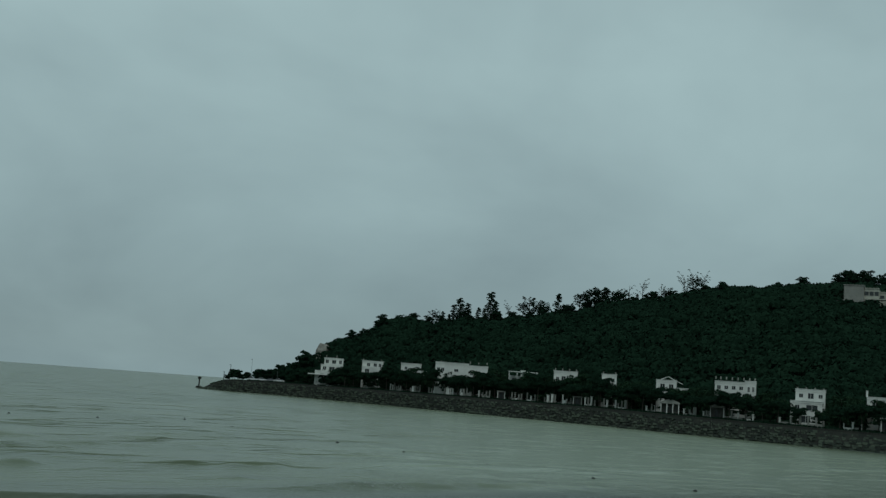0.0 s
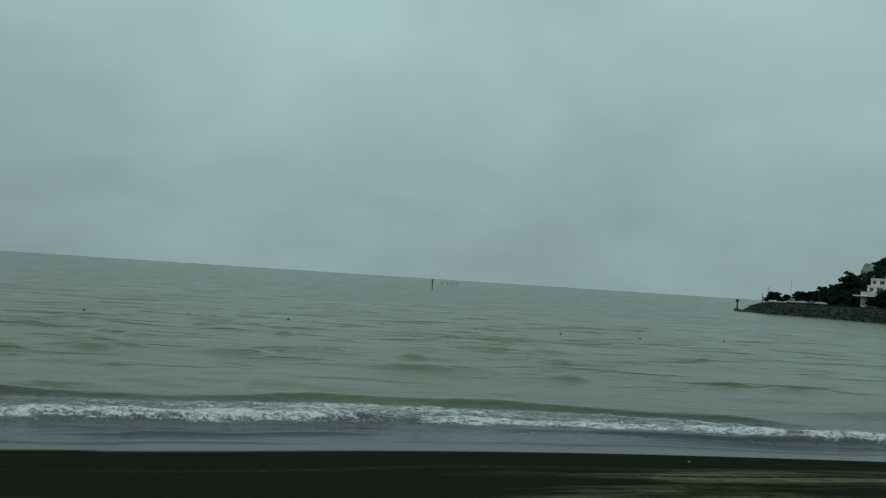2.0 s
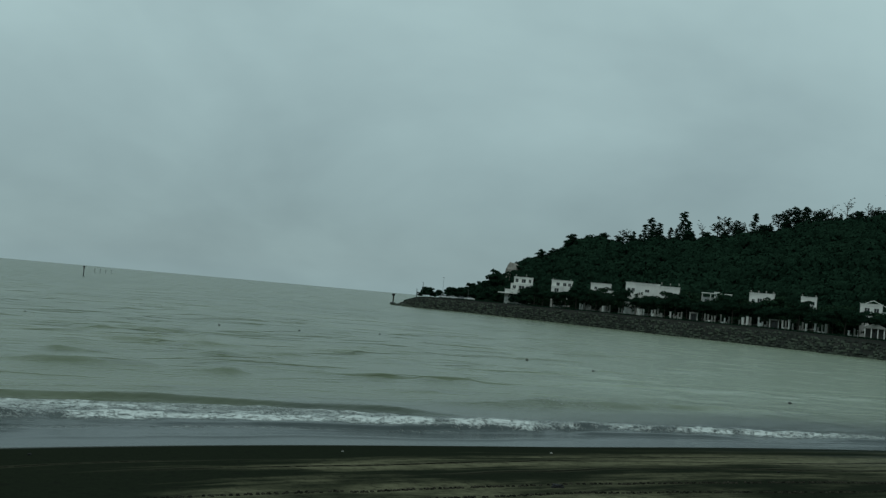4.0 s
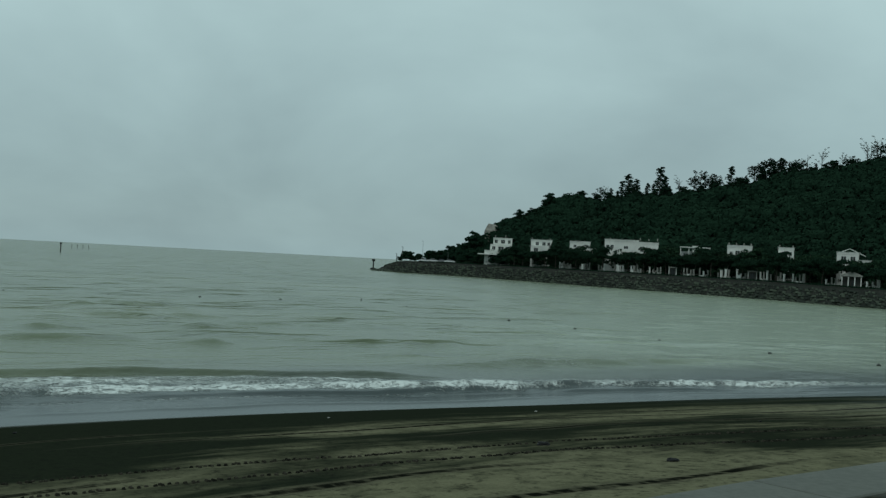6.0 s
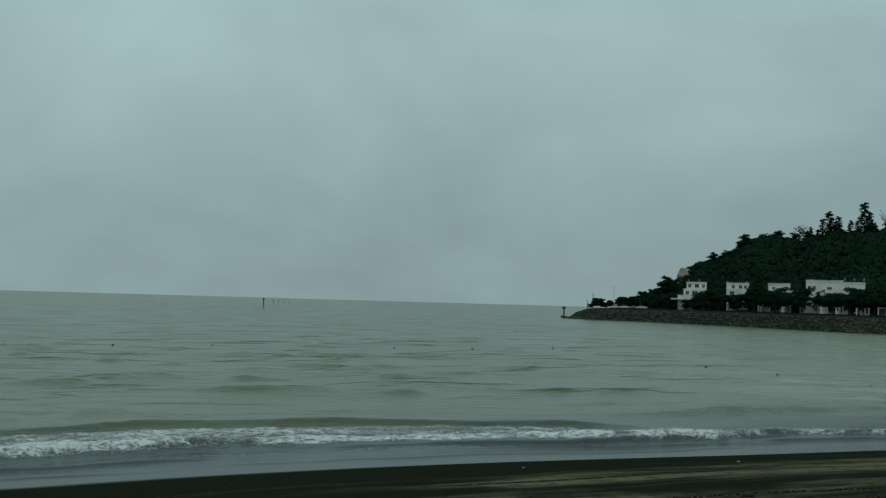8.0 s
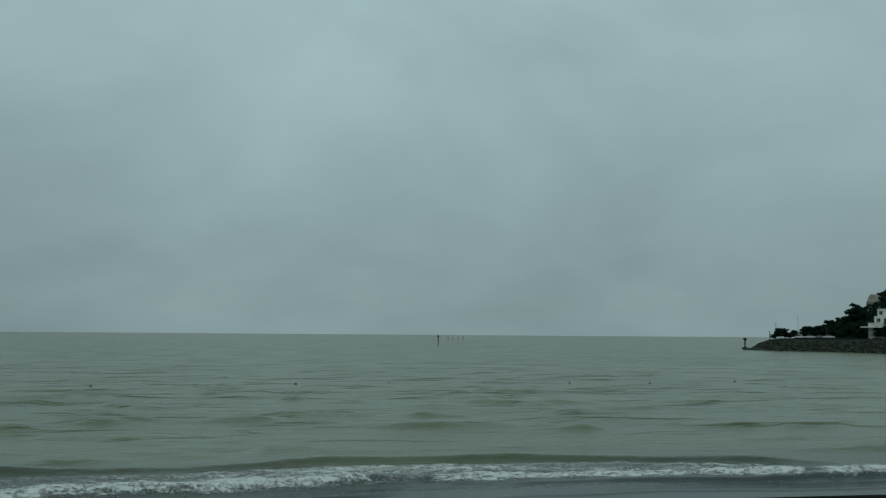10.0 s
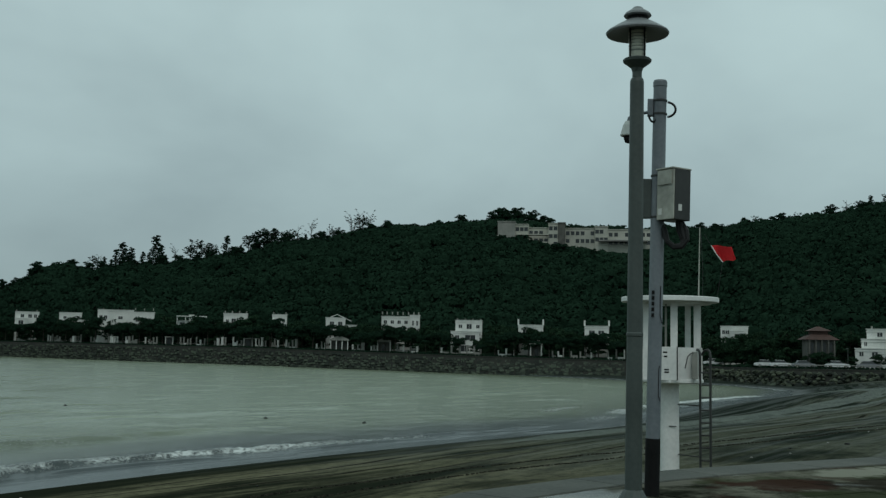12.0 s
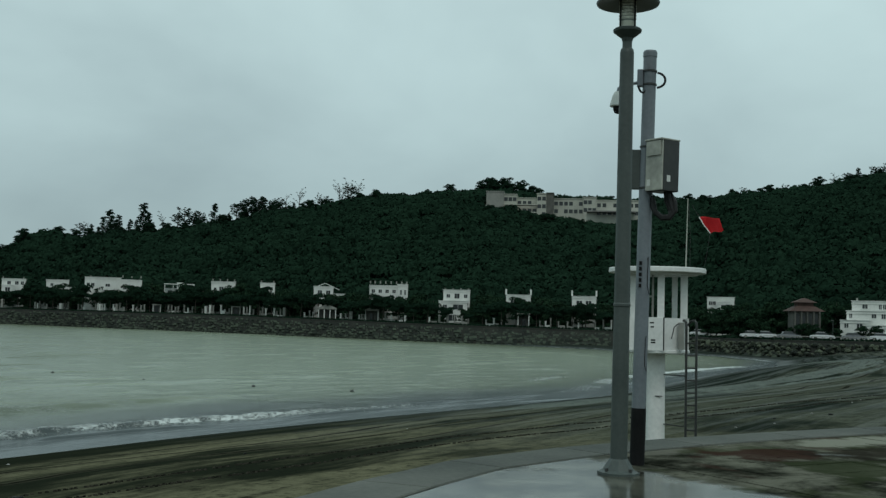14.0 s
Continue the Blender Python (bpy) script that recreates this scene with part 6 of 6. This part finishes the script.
mast(1.29, 0, 0.64, 466, 0.16, "lamp_standard", "slim grey lamp standard on the point")
mast(0.98, 0, 0.25, 466, 0.2, "lamp_standard", "short grey post beside the sea wall")
mast(2.37, 0, 1.0, 460, 0.07, "flag_mast", "thin pale mast beside parked cars")
mast(3.75, 0, 0.45, 456, 0.14, "lamp_standard", "slim grey lamp standard on the point")
mast(43.0, 0, 1.3, 236, 0.06, "lamp_standard", "thin street lamp standard behind the sea wall")
mast(50.9, 0, 0.35, 212, 0.08, "lamp_standard", "thin street lamp standard behind the sea wall")


def car_model(paint, tone):
    root = empty("parked_car", Matrix(), "small " + tone + " car parked behind the sea wall", "car", "parked cars")
    bm = bmesh.new()
    prof = [(-2.1, 0.35), (-2.15, 0.62), (-2.0, 0.86), (-1.1, 0.98), (0.9, 0.98), (1.9, 0.86), (2.12, 0.6), (2.1, 0.35)]
    a = [bm.verts.new((x, -0.85, z)) for x, z in prof]
    b = [bm.verts.new((x, 0.85, z)) for x, z in prof]
    bm.faces.new(a); bm.faces.new(b[::-1])
    for i in range(len(prof)):
        j = (i + 1) % len(prof)
        bm.faces.new((a[j], a[i], b[i], b[j]))
    bmesh.ops.recalc_face_normals(bm, faces=bm.faces)
    part("body", bm, paint, root)
    bm = bmesh.new()
    lo = [bm.verts.new(p) for p in ((-1.5, -0.78, 0.975), (1.0, -0.78, 0.975), (1.0, 0.78, 0.975), (-1.5, 0.78, 0.975))]
    hi = [bm.verts.new(p) for p in ((-1.1, -0.64, 1.42), (0.35, -0.64, 1.42), (0.35, 0.64, 1.42), (-1.1, 0.64, 1.42))]
    for i in range(4):
        bm.faces.new((lo[i], lo[(i + 1) % 4], hi[(i + 1) % 4], hi[i]))
    bm.faces.new(hi)
    part("glasshouse", bm, M_GLASS, root)
    part("roof", boxes((-1.12, 0.38, -0.66, 0.66, 1.423, 1.47), bevel=0.02), paint, root)
    for wx in (-1.35, 1.3):
        for wy in (-0.80, 0.80):
            w = empty("wheel", pose(wx, wy, 0.31, 90, 0, 0))
            w.parent = root
            part("tyre", lathe(bmesh.new(), [(0.2, -0.09), (0.31, -0.09), (0.32, 0), (0.31, 0.09), (0.2, 0.09)], 14), M_RUBBER, w)
            part("rim", lathe(bmesh.new(), [(0.0, -0.06), (0.2, -0.07), (0.2, 0.07), (0.0, 0.06)], 14), M_STEEL, w)
    return root


CARS = [car_model(M_CAR, "white"), car_model(M_CAR_G, "dark grey")]
placed = set()
for az, back, turn, kind in ((2.45, 9, 0, 0), (2.95, 9, 4, 0), (3.45, 8, 0, 1), (3.85, 8, 10, 0), (44.35, 6.3, 6, 0), (46.95, 6.2, 14, 0), (47.7, 6.2, 14, 0), (48.8, 6.2, 14, 1), (50.4, 6.2, 10, 0), (51.9, 6.2, 8, 1), (53.2, 6.2, 6, 0)):
    r = float(wall_r(az)) + back
    x, y, _ = place(az, r, 0)
    m = pose(x, y, ground_at(x, y), 0, 0, -az + turn)
    if kind in placed:
        copy_thing(CARS[kind], m)
    else:
        CARS[kind].matrix_basis = m
        placed.add(kind)


def low_wall(az0, az1):
    """The white edge of the road at the head of the bay."""
    root = empty("roadside_barrier", Matrix(), "low white roadside barrier above the boulders", "barrier")
    a = az0
    while a < az1:
        p, q = Vector(place(a, wall_r(a) + 4.3, wall_top(a) + 0.62)), Vector(place(a + 0.5, wall_r(a + 0.5) + 4.3, wall_top(a + 0.5) + 0.62))
        part("rail", tube(bmesh.new(), [p, q], 0.06, 6), M_GREYWALL, root)
        part("post", tube(bmesh.new(), [p - Vector((0, 0, 0.8)), p], 0.06, 6), M_GREYWALL, root)
        a += 0.5


low_wall(47.4, 52.6)


# ---- litter on the sand ----
def litter(az, el, s, mat, name, label):
    """Lies where that line of sight meets the sand."""
    r = 20.0
    for _ in range(40):
        x, y, _z = place(az, r, 0)
        r += 0.5 * ((6 - ground_at(x, y)) / math.tan(radians(-el)) - r)
    x, y, _z = place(az, r, 0)
    boulder(name, pose(x, y, ground_at(x, y) + 0.02, 0, 0, az * 77), s * 1.5, s, s * 0.6, az, mat, label, name.replace("_", " "), "litter on the beach")


for az, el, s in ((49.9, -4.4, 0.10), (51.8, -3.75, 0.09), (52.2, -3.6, 0.08), (48.1, -5.0, 0.07), (46.2, -5.3, 0.07), (29.0, -6.0, 0.06), (-27.0, -9.6, 0.08), (-2.2, -8.7, 0.07), (8.9, -7.8, 0.09)):
    litter(az, el, s * 0.35, M_CONC, "plastic_scrap", "scrap of pale plastic on dark sand")
for az, el, s in ((50.8, -4.4, 0.12), (48.1, -4.75, 0.08), (16.2, -9.8, 0.16), (9.4, -9.5, 0.2), (-18.0, -9.7, 0.08), (20.5, -7.4, 0.06)):
    litter(az, el, s * 0.45, M_BLACK, "driftwood", "dark lump of driftwood on the sand")
